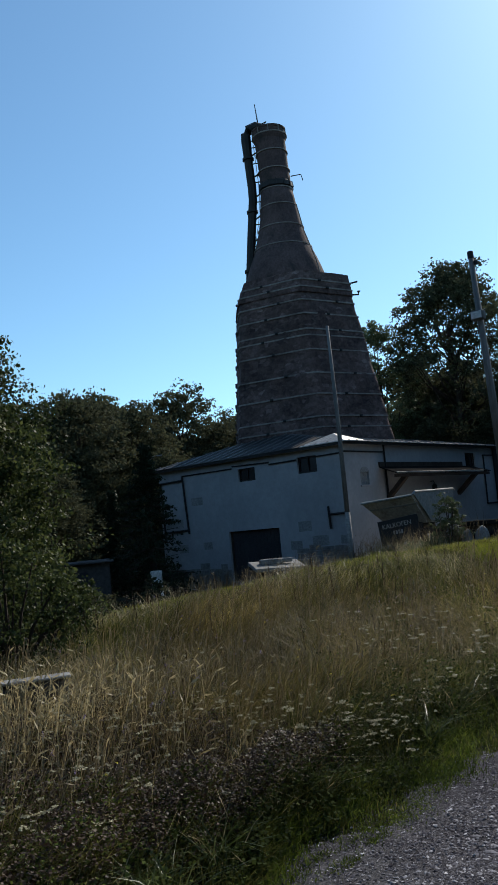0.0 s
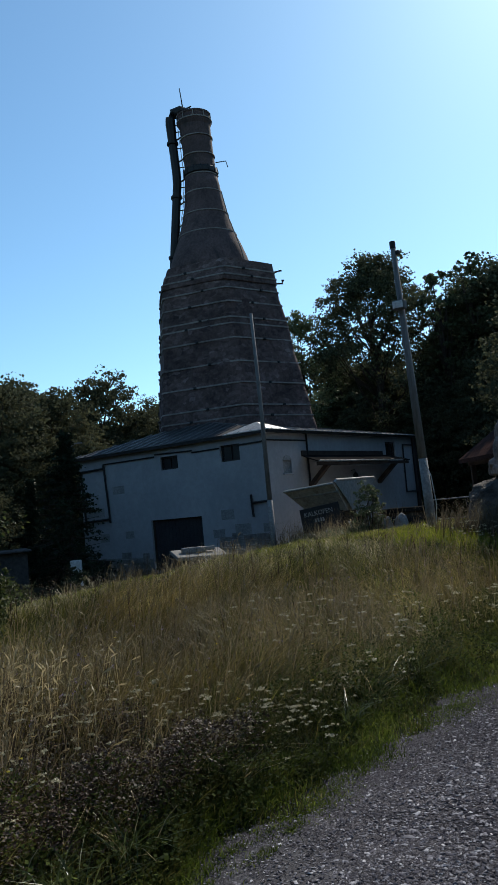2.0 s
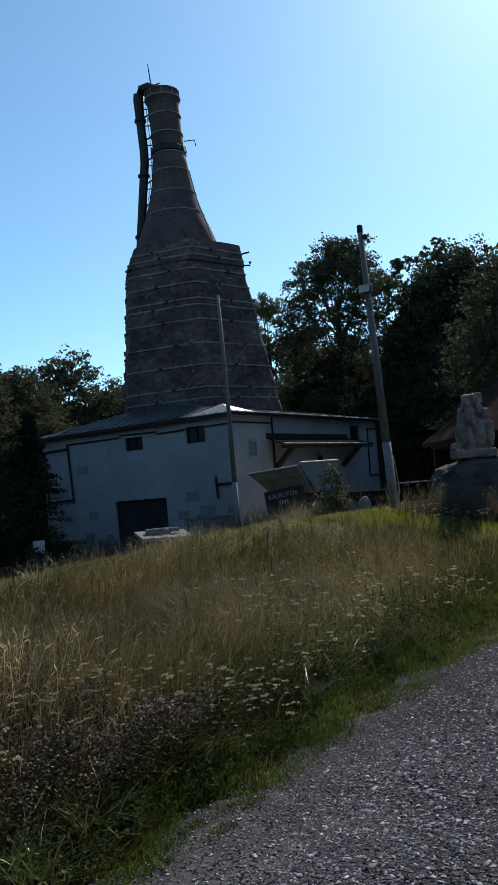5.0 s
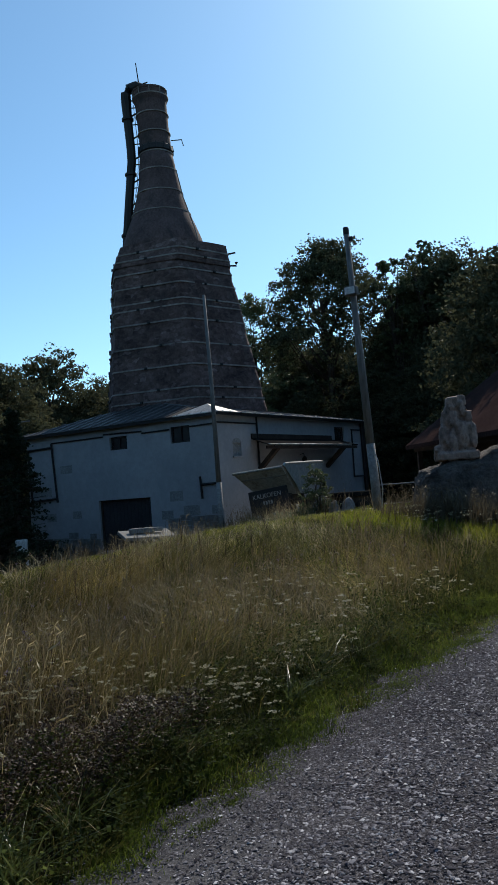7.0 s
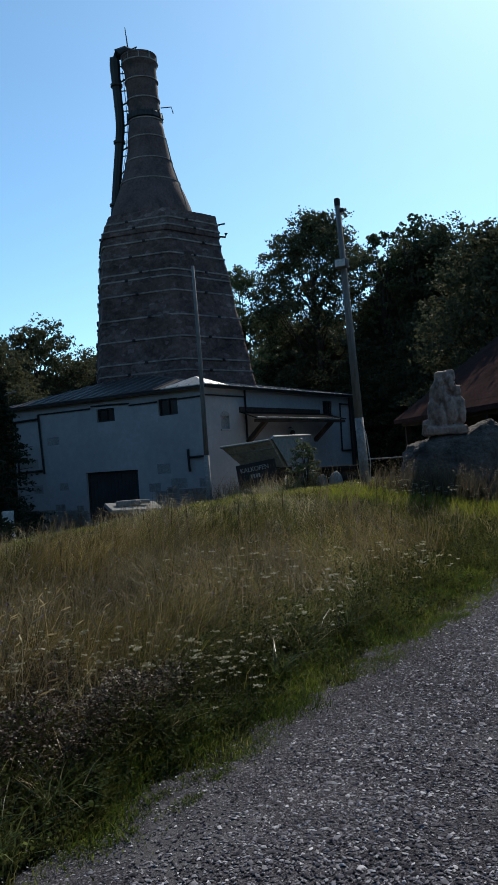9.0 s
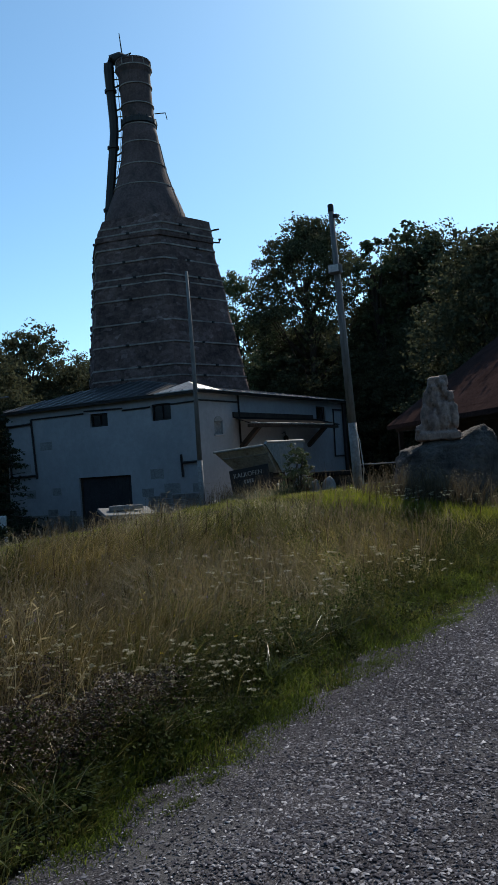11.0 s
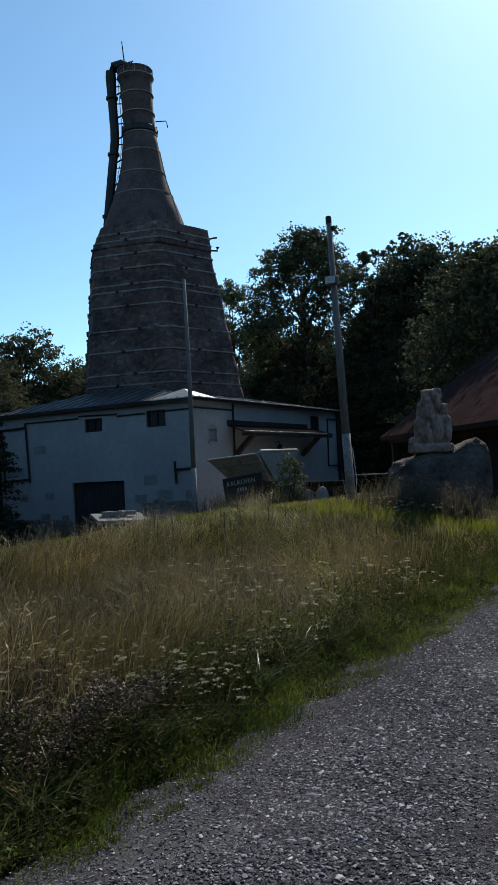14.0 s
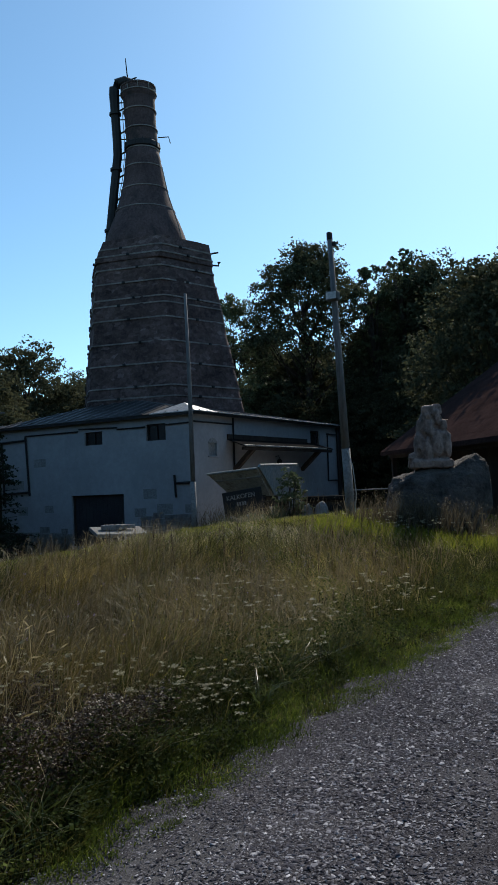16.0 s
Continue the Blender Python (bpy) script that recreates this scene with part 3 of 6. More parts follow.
def build_roof(house):
    x0, x1, y0, y1 = WX0 - 0.34, WX1 + 0.36, WY0 - 0.35, WY1 + 0.33
    run, deep, left = 7.2, 4.8, (x1 - x0) - 7.2
    rz = EAVE + PITCH * deep
    side_pitch = PITCH * deep / run
    ra, rb = (x1 - run, y0 + deep, rz), (x1 - run, y1 - deep, rz)
    c = [(x0, y0, EAVE), (x1, y0, EAVE), (x1, y1, EAVE), (x0, y1, EAVE)]

    def slab(pts):
        bm = bmesh.new()
        up = [bm.verts.new(p) for p in pts]
        dn = [bm.verts.new((p[0], p[1], p[2] - 0.04)) for p in pts]
        bm.faces.new(up)
        bm.faces.new(dn[::-1])
        for k in range(len(pts)):
            bm.faces.new((up[k], dn[k], dn[(k + 1) % len(pts)], up[(k + 1) % len(pts)]))
        return bm
    roof = part("roof", slab([c[0], c[1], ra]), M_ROOF, house, "shallow hipped sheet-metal roof with standing seams")
    part("roof_slope", slab([c[1], c[2], rb, ra]), M_ROOF, roof)
    part("roof_slope", slab([c[2], c[3], rb]), M_ROOF, roof)
    part("roof_slope", slab([c[3], c[0], ra, rb]), M_ROOF, roof)

    def rib(p, q):
        bm = bmesh.new()
        tube(bm, [p, q], 0.03, 4, phase=0.785)
        part("seam", bm, M_SEAM, roof)
    k = x0 + 0.45
    while k < x1 - 0.2:
        depth = min((k - x0) * deep / left, (x1 - k) * deep / run)
        rib((k, y0, EAVE + 0.025), (k, y0 + depth, EAVE + PITCH * depth + 0.025))
        k += 0.62
    k = y0 + 0.45
    while k < y1 - 0.2:
        depth = min(run, (k - y0) * run / deep, (y1 - k) * run / deep)
        rib((x1, k, EAVE + 0.025), (x1 - depth, k, EAVE + side_pitch * depth + 0.025))
        k += 0.62
    # pale sheets imitating sun glare, over the corner and along the canopy-side eave
    apex = (-19.2, 28.95, 5.17)
    part("corner_glare", slab([(-20.5, y0 - 0.01, EAVE + 0.012), (x1 + 0.01, y0 - 0.01, EAVE + 0.012), apex]), M_GLARE_EDGE, roof, "pale sheet over the hip, standing in for sun glare")
    part("corner_glare", slab([(x1 + 0.012, y0 - 0.01, EAVE + 0.014), (x1 + 0.012, y0 + 1.8, EAVE + 0.014), apex]), M_GLARE_EDGE, roof)
    k = y0 + 1.9
    n = 0
    while k < y1 - 0.6:
        w = 1.1
        reach = 0.42 if n % 3 else 0.7
        tip = side_pitch * reach
        part("eave_glare", slab([(x1 + 0.015, k + 0.05, EAVE + 0.016), (x1 + 0.015, k + w, EAVE + 0.016), (x1 - reach, k + w + 0.1, EAVE + tip + 0.02), (x1 - reach, k + 0.25, EAVE + tip + 0.02)]), M_GLARE_EDGE, roof)
        k += w + 0.12
        n += 1


def build_canopy(house):
    y0, y1, xw, xo = 31.3, 40.4, WX1 + 0.002, -17.25
    can = part("canopy", boxes(((xw, y0, 3.58), (xw + 0.07, y1 - 0.7, 3.84), 0.008)), M_WOOD, house, "timber lean-to canopy with a metal-edged roof on struts")
    zb, zf = 3.62, 3.26
    bm = bmesh.new()
    top = [bm.verts.new(p) for p in ((xw + 0.07, y0, zb), (xo, y0 - 0.8, zf), (xo, y1 - 0.1, zf), (xw + 0.07, y1, zb))]
    low = [bm.verts.new(v.co - Vector((0, 0, 0.05))) for v in top]
    bm.faces.new(top)
    bm.faces.new(low[::-1])
    for k in range(4):
        bm.faces.new((top[k], low[k], low[(k + 1) % 4], top[(k + 1) % 4]))
    part("canopy_roof", bm, M_FELT, can)
    k = y0 - 0.7
    while k < y1 - 1.0:
        part("canopy_edge", boxes(((xo - 0.03, k, zf - 0.03), (xo + 0.02, k + 0.92, zf + 0.022), 0.004)), M_GLARE_EDGE, can)
        k += 0.99
    part("canopy_beam", boxes(((xo - 0.16, y0 - 0.7, zf - 0.2), (xo - 0.04, y1 - 0.15, zf - 0.06), 0.01)), M_WOOD, can)
    for ya in (31.85, 38.95):
        bm = bmesh.new()
        tube(bm, [(xw + 0.02, ya, 2.2), (xo - 0.1, ya - 0.3, zf - 0.14)], 0.14, 4, phase=0.785)
        part("strut", bm, M_WOOD, can)
    bm = bmesh.new()
    tube(bm, [(xw + 0.02, 35.96, 2.86), (xw + 0.2, 35.96, 2.9), (xw + 0.24, 35.96, 2.78)], 0.02, 6)
    lathe(bm, xw + 0.24, 35.96, [(2.42, 0.05), (2.48, 0.13), (2.66, 0.13), (2.76, 0.04)], 10)
    tagged(part("wall_lantern", bm, M_BLACK), "black iron wall lantern under the canopy", "lamp")


def build_kiln():
    kiln = thing("lime_kiln", AX, AY, EAVE, "tall sooty hooped lime kiln with a bottle-shaped stack", "kiln")
    ph = radians(-46.8)
    prof = [(4.9, 4.80), (6.0, 4.58), (8.0, 4.29), (10.0, 3.99), (12.0, 3.69), (13.28, 3.50)]
    rgt, lx, ly = (0.816, 0.578), -0.858, -0.513

    def body_r(z):
        return float(np.interp(z, [p[0] for p in prof], [p[1] for p in prof]))

    def mid(z):
        """The body leans a little as it rises."""
        k = float(np.interp(z, [6.0, 13.3, 14.5], [0.12, -0.16, 0.0]))
        return AX + rgt[0] * k, AY + rgt[1] * k

    def ring(bm, z, r, rnd=0.42, per=5):
        out = []
        mx, my = mid(z)
        for k in range(6):
            a = ph + k * math.pi / 3
            for j in range(per):
                t = (j / (per - 1) - 0.5) * 2
                b = a + t * rnd / r * 0.9
                rr = r * math.cos(math.pi / 6) / math.cos((abs(b - a) - math.pi / 6)) - 0.05 * (1 - abs(t))
                out.append(bm.verts.new((mx + rr * math.cos(b), my + rr * math.sin(b), z)))
        return out

    def hexbody(rows, rough=0.0):
        bm = bmesh.new()
        rings = [ring(bm, z, r) for z, r in rows]
        for a, b in zip(rings, rings[1:]):
            n = len(a)
            for k in range(n):
                bm.faces.new((a[k], a[(k + 1) % n], b[(k + 1) % n], b[k]))
        bm.faces.new(rings[0][::-1])
        bm.faces.new(rings[-1])
        if rough:
            bmesh.ops.subdivide_edges(bm, edges=[e for e in bm.edges if e.calc_length() > 1.2], cuts=7, use_grid_fill=True)
            for v in bm.verts:
                d = Vector((v.co.x - AX, v.co.y - AY, 0)).normalized()
                v.co += d * rough * (noise.noise(v.co * 1.1) + 0.5 * noise.noise(v.co * 3.1))
        return bm
    rows, z = [], 4.9
    while z < 13.2:
        rows.append((z, body_r(z)))
        z += 0.3
    part("body", hexbody(rows + [(13.2, 3.5), (13.3, 3.2)], 0.08), M_KILN, kiln, "six-sided sooty masonry body", True)
    part("ledge", hexbody([(13.18, 3.46), (13.22, 3.58), (13.32, 3.58), (14.30, 3.30), (14.40, 3.28), (14.44, 2.0)], 0.03), M_KILN, kiln, "dark sloping masonry shoulder, slightly proud")
    for k, z in enumerate((13.9, 13.5, 12.78, 12.03, 11.18, 10.84, 10.08, 8.84, 7.74, 6.58, 6.03)):
        r = body_r(z) + 0.05 if z < 13.2 else 3.63 - 0.286 * (z - 13.32)
        bm = bmesh.new()
        lo, hi = ring(bm, z - 0.036, r), ring(bm, z + 0.036, r)
        li, hj = ring(bm, z - 0.036, r - 0.08), ring(bm, z + 0.036, r - 0.08)
        n = len(lo)
        for i in range(n):
            j = (i + 1) % n
            bm.faces.new((lo[i], lo[j], hi[j], hi[i]))
            bm.faces.new((hi[i], hi[j], hj[j], hj[i]))
            bm.faces.new((lo[j], lo[i], li[i], li[j]))
        hoop = part("hoop", bm, M_HOOP, kiln, "flat steel tie band")
        mx, my = mid(z)
        for i in range(6):
            off = 0.16 * ((k * 7 + i * 3) % 5 - 2) / 2
            a = ph + (i + 0.5) * math.pi / 3 + off
            rr = r * math.cos(math.pi / 6) / math.cos(off) + 0.03
            p = Vector((mx + rr * math.cos(a), my + rr * math.sin(a), z))
            m = Matrix.Translation(p) @ Matrix.Rotation(a, 4, "Z")
            part("turnbuckle", box(bmesh.new(), (-0.05, -0.07, -0.06), (0.05, 0.07, 0.06), 0.015, m), M_BLACK, hoop)
    # anchor plates along the silhouette corners
    for z in (12.4, 11.5, 10.5, 9.5, 8.3, 7.2):
        for k in (4,):
            a = ph + k * math.pi / 3
            mx, my = mid(z)
            rr = body_r(z) - 0.02
            m = Matrix.Translation((mx + rr * math.cos(a), my + rr * math.sin(a), z)) @ Matrix.Rotation(a, 4, "Z")
            part("anchor_plate", box(bmesh.new(), (-0.06, -0.09, -0.14), (0.06, 0.09, 0.14), 0.02, m), M_BLACK, kiln)
    # bottle-shaped upper cone and stack, leaning a touch
    sx, sy = AX - 0.29, AY - 0.21

    def lean_at(z):
        return -float(np.interp(z, [18.5, 20.2, 23.6], [0.0, 0.04, 0.16]))

    def bent(bm):
        for v in bm.verts:
            k = lean_at(v.co.z)
            v.co.x += rgt[0] * k
            v.co.y += rgt[1] * k
        return bm
    cone_prof = [(14.2, 2.34), (14.8, 2.22), (15.2, 2.12), (15.87, 1.88), (16.33, 1.68), (17.0, 1.46), (17.6, 1.29), (18.5, 1.10), (19.49, 0.96), (20.1, 0.88)]
    part("cone", bent(lathe(bmesh.new(), sx, sy, cone_prof, 40, 0, 0.05)), M_KILN_TOP, kiln, "reddish-brown tapered brick cone", True)
    part("chimney", bent(lathe(bmesh.new(), sx, sy, [(20.08, 0.86), (20.8, 0.86), (21.5, 0.85), (22.3, 0.86), (22.9, 0.87), (23.05, 0.94), (23.16, 0.97)], 36, 0, 0.02)), M_KILN_TOP, kiln, "round brick chimney")
    part("collar", bent(lathe(bmesh.new(), sx, sy, [(20.06, 0.88), (20.10, 0.97), (20.36, 0.96), (20.44, 0.87)], 36)), M_BLACK, kiln, "dark iron collar")
    for k in range(14):
        a = 2 * math.pi * k / 14
        bm = bmesh.new()
        tube(bm, [(sx + 0.98 * math.cos(a), sy + 0.98 * math.sin(a), 20.10), (sx + 0.93 * math.cos(a), sy + 0.93 * math.sin(a), 20.46)], 0.035, 5)
        part("collar_bolt", bent(bm), M_BLACK, kiln)
    rim = part("rim", bent(lathe(bmesh.new(), sx, sy, [(23.14, 0.86), (23.16, 1.0), (23.22, 1.0), (23.24, 0.86)], 36)), M_HOOP, kiln)
    part("cap_ring", bent(lathe(bmesh.new(), sx, sy, [(23.2, 0.82), (23.23, 0.92), (23.48, 0.93), (23.52, 0.97), (23.60, 0.97), (23.62, 0.7)], 36)), M_KILN_TOP, kiln)
    for k in range(10):
        a = 2 * math.pi * k / 10 + 0.3
        bm = bmesh.new()
        tube(bm, [(sx + 0.98 * math.cos(a), sy + 0.98 * math.sin(a), 23.2), (sx + 0.98 * math.cos(a), sy + 0.98 * math.sin(a), 23.54)], 0.028, 5)
        part("rim_post", bent(bm), M_HOOP, rim)

    def cone_r(z):
        return float(np.interp(z, [p[0] for p in cone_prof] + [20.2, 23.1], [p[1] for p in cone_prof] + [0.87, 0.88]))
    for z in (22.2, 21.15, 20.0, 19.0, 17.75, 16.55):
        r = cone_r(z)
        part("hoop", bent(lathe(bmesh.new(), sx, sy, [(z - 0.028, r - 0.03), (z - 0.028, r + 0.04), (z + 0.028, r + 0.035), (z + 0.028, r - 0.03)], 40)), M_HOOP, kiln)
    # flue at its side, hooded over the stack

    def side(d, z, f=0.0):
        return (sx - rgt[0] * d + 0.578 * f, sy - rgt[1] * d - 0.816 * f, z)
    run = [(14.1, 2.07), (14.75, 2.02), (15.9, 1.89), (17.9, 1.64), (19.75, 1.40), (20.4, 1.39), (22.0, 1.45), (23.25, 1.475)]

    def flue_d(z):
        return float(np.interp(z, [p[0] for p in run], [p[1] for p in run]))
    bm = bmesh.new()
    tube(bm, [side(d, z) for z, d in run] + [side(1.46, 23.5), side(1.25, 23.82), side(0.85, 24.02), side(0.45, 23.9), side(0.2, 23.6)], [0.25] * 7 + [0.29, 0.30, 0.31, 0.24, 0.17, 0.12], 8, phase=0.39)
    flue = part("flue_pipe", bm, M_BLACK, kiln, "black sheet-iron flue pipe with bent angular hood")
    for z in (15.6, 19.0, 22.1):
        part("clamp", lathe(bmesh.new(), *side(flue_d(z), 0)[:2], [(z - 0.09, 0.24), (z - 0.06, 0.33), (z + 0.06, 0.33), (z + 0.09, 0.24)], 14), M_BLACK, flue)
    for z in (23.15, 22.75, 21.8, 20.7, 19.55, 18.25, 17.0, 16.2):
        bm = bmesh.new()
        tube(bm, [side(flue_d(z) - 0.15, z), side(cone_r(z) - lean_at(z) - 0.08, z + 0.02)], 0.032, 6)
        part("bracket", bm, M_BLACK, flue)
    for z in (22.35, 21.1, 19.95, 18.65, 17.35):
        bm = bmesh.new()
        tube(bm, [side(flue_d(z) - 0.15, z - 0.1), side(cone_r(z) - lean_at(z) - 0.08, z + 0.12)], 0.045, 6)
        part("brace", bm, M_BLACK, flue)
    bm = bmesh.new()
    tube(bm, [side(cone_r(z) - lean_at(z) + 0.07, z) for z in (15.3, 16.3, 17.3, 18.4, 19.6, 20.6, 22.9)], 0.018, 5)
    part("conduit", bm, M_HOOP, flue, "thin pale conduit")
    bm = bmesh.new()
    tube(bm, [side(0.70, 24.0), side(0.80, 25.3)], [0.04, 0.022], 6)
    part("lightning_rod", bm, M_BLACK, kiln)
    bm = bmesh.new()
    tube(bm, [side(0.7, 24.03), side(0.22, 24.2)], 0.035, 6)
    tube(bm, [side(0.3, 24.18), side(0.34, 23.9)], 0.03, 6)
    part("cross_bar", bm, M_BLACK, kiln)
    bm = bmesh.new()
    tube(bm, [side(-0.84, 20.82), side(-1.42, 20.86), side(-1.5, 20.5)], 0.028, 6)
    part("hook", bm, M_BLACK, kiln, "bent iron hook")
    bm = bmesh.new()
    tube(bm, [side(-0.98, 18.8, 0.9), side(-1.25, 17.2, 1.1), side(-1.72, 15.5, 1.35), side(-1.9, 14.6, 1.45)], 0.03, 6)
    part("conductor", bm, M_HOOP, kiln, "thin lightning conductor")
    for z0, z1 in ((14.25, 14.36), (13.66, 13.62)):
        bm = bmesh.new()
        pts = [(AX + rgt[0] * 2.9, AY + rgt[1] * 2.9, z0), (AX + rgt[0] * 3.55, AY + rgt[1] * 3.55, z1)]
        if z0 < 14:
            pts.append((pts[-1][0] + 0.02, pts[-1][1], z1 + 0.2))
        tube(bm, pts, [0.05, 0.05, 0.10][:len(pts)], 8)
        part("spout", bm, M_BLACK, kiln)


# ---- poles ----
def build_poles():
    x, y = -15.31, 23.44
    p = thing("flag_pole", x, y, gz(x, y), "slim grey pole with a white painted foot", "pole")
    part("shaft", tube(bmesh.new(), [(x, y, 1.72), (x + 0.01, y, 5), (x - 0.03, y, 8.28)], [0.085, 0.072, 0.05], 14), M_POLE, p, "", True)
    part("painted_foot", tube(bmesh.new(), [(x, y, gz(x, y) - 0.3), (x, y, 1.72)], [0.10, 0.095], 14), M_PALE, p, "white painted foot", True)
    x, y = -7.72, 18.98
    p = thing("utility_pole", x, y, gz(x, y), "tall leaning grey utility pole with a small lamp box", "pole")
    top = Vector((-7.91, 18.88, 7.80))
    low = Vector((x, y, gz(x, y) - 0.3))
    mid = low.lerp(top, 0.275)
    part("shaft", tube(bmesh.new(), [mid, low.lerp(top, 0.6), top], [0.105, 0.09, 0.062], 16), M_POLE, p, "", True)
    part("painted_foot", tube(bmesh.new(), [low, mid], [0.118, 0.108], 16), M_PALE, p, "paler concrete foot", True)
    part("cap", lathe(bmesh.new(), top.x, top.y, [(top.z - 0.12, 0.075), (top.z + 0.05, 0.075), (top.z + 0.07, 0.06)], 14), M_BLACK, p)
    part("knob", boxes(((top.x + 0.07, top.y - 0.05, top.z - 0.3), (top.x + 0.17, top.y + 0.05, top.z - 0.2), 0.01)), M_BLACK, p)
    c = low.lerp(top, 0.785)
    b = part("lamp_box", boxes(((c.x - 0.12, c.y - 0.30, c.z - 0.11), (c.x + 0.20, c.y - 0.09, c.z + 0.12), 0.02)), M_POLE, p, "small grey lamp box")
    part("glass", boxes(((c.x - 0.09, c.y - 0.312, c.z - 0.08), (c.x + 0.17, c.y - 0.301, c.z + 0.09))), M_WHITE, b)
    part("strap", tube(bmesh.new(), [(c.x, c.y, c.z - 0.04), (c.x, c.y, c.z + 0.04)], 0.095, 14), M_BLACK, p)
    bm = bmesh.new()
    tube(bm, [(x + 0.12, y - 0.1, gz(x, y)), (x + 0.2, y - 0.1, 1.2), (x + 0.14, y - 0.1, 1.9), (x + 0.02, y - 0.12, 2.3)], 0.014, 6)
    part("conduit", bm, M_STEEL, p, "bent grey conduit")


# ---- boulder and carving ----
def rough_solid(bm, center, size, seed, subdiv=4, strength=0.16, freq=1.3):
    got = bmesh.ops.create_icosphere(bm, subdivisions=subdiv, radius=1.0)
    for v in got["verts"]:
        n = v.co.normalized()
        k = 1 + strength * noise.noise(n * freq + Vector((seed, 0, 0))) + strength * 0.45 * noise.noise(n * freq * 3 + Vector((0, seed, 0)))
        v.co = Vector(center) + Vector((n.x * size[0], n.y * size[1], n.z * size[2])) * k
    return bm


def build_boulder():
    bx, by = -5.05, 17.35
    g = gz(bx, by)
    rx, ry = 0.87, 0.49                       # across the view
    bm = bmesh.new()
    got = bmesh.ops.create_icosphere(bm, subdivisions=5, radius=1.0)
    for v in got["verts"]:
        n = v.co.copy()
        e = 0.62
        s = Vector([math.copysign(abs(c) ** e, c) for c in n])
        k = 1 + 0.10 * noise.noise(n * 1.6 + Vector((3, 1, 0))) + 0.07 * noise.noise(n * 4) + 0.035 * noise.noise(n * 10) + 0.015 * noise.noise(n * 24)
        a, d, h = s.x * 1.12 * k, s.y * 0.72 * k, s.z * 0.84 * k
        a *= 1.0 - 0.20 * s.z if a < 0 else 1.0 + (0.06 if s.z > 0 else 0.42) * s.z      # leans out to its high side, undercut below
        h += 0.30 * smooth_step(0.2, 0.9, a) * (1 if h > 0 else 0)
        v.co = Vector((bx + a * rx - d * ry, by + a * ry + d * rx, g + 0.60 + h))
    tagged(part("boulder", bm, M_ROCK, None, "", True), "large rough grey boulder standing in weeds", "rock")
    # crouched weathered carving, one plain mesh
    bm = bmesh.new()
    cx, cy, base = -5.09, 17.14, 1.83

    def lump(a, z, ra, rz, rd=None, d=0.0, seed=1.0):
        rough_solid(bm, (cx + a * rx - d * ry, cy + a * ry + d * rx, base + z), (ra, rd or ra, rz), seed, 4, 0.16, 2.2)

    def hewn(a, z, ra, rz, rd, d=0.0):
        """A squared-off block with worn edges."""
        m = Matrix.Translation((cx + a * rx - d * ry, cy + a * ry + d * rx, base + z)) @ Matrix.Rotation(math.atan2(ry, rx), 4, "Z")
        box(bm, (-ra, -rd, -rz), (ra, rd, rz), 0.035, m)
    hewn(0.0, 0.0, 0.45, 0.10, 0.30)
    lump(-0.23, 0.34, 0.13, 0.38, 0.17, -0.05, 4)
    lump(-0.07, 0.26, 0.09, 0.30, 0.15, -0.14, 5)
    lump(-0.09, 0.78, 0.175, 0.32, 0.17, 0.0, 6)
    lump(0.11, 0.84, 0.12, 0.29, 0.15, 0.04, 8)
    hewn(-0.02, 1.14, 0.12, 0.13, 0.13, -0.02)
    hewn(0.18, 1.17, 0.105, 0.12, 0.12, 0.03)
    lump(-0.02, 1.04, 0.12, 0.10, 0.15, -0.04, 10)
    lump(0.17, 1.00, 0.075, 0.20, 0.11, -0.06, 12)
    lump(0.14, 0.40, 0.125, 0.36, 0.16, -0.10, 14)
    lump(0.32, 0.42, 0.155, 0.40, 0.18, 0.0, 16)
    hewn(0.31, 0.84, 0.085, 0.12, 0.10, -0.02)
    lump(0.31, 0.78, 0.10, 0.12, 0.11, -0.02, 18)
    lump(0.03, 0.70, 0.05, 0.24, 0.07, -0.14, 20)
    lump(-0.38, 0.14, 0.12, 0.13, 0.16, -0.08, 22)
    for v in bm.verts:
        v.co += 0.016 * Vector((noise.noise(v.co * 6), noise.noise(v.co * 6 + Vector((9, 0, 0))), noise.noise(v.co * 6 + Vector((0, 9, 0)))))
    raw = part("carving_block", bm, M_STATUE)
    weld = raw.modifiers.new("weld", "REMESH")
    weld.mode, weld.voxel_size, weld.use_smooth_shade = "VOXEL", 0.02, True
    bpy.context.view_layer.update()
    me = bpy.data.meshes.new_from_object(raw.evaluated_get(bpy.context.evaluated_depsgraph_get()))
    bpy.data.objects.remove(raw)
    me.name = "stone_carving"
    for v in me.vertices:
        p = v.co * 1.0
        groove = 1 - abs(noise.noise(Vector((p.x * 4.5, p.y * 4.5, p.z * 1.1)))) * 3.2
        v.co = p - v.normal * (0.03 * max(0.0, groove) + 0.008 * noise.noise(p * 9))
    tagged(new("stone_carving", me), "weathered pale stone carving on top of the boulder", "statue")


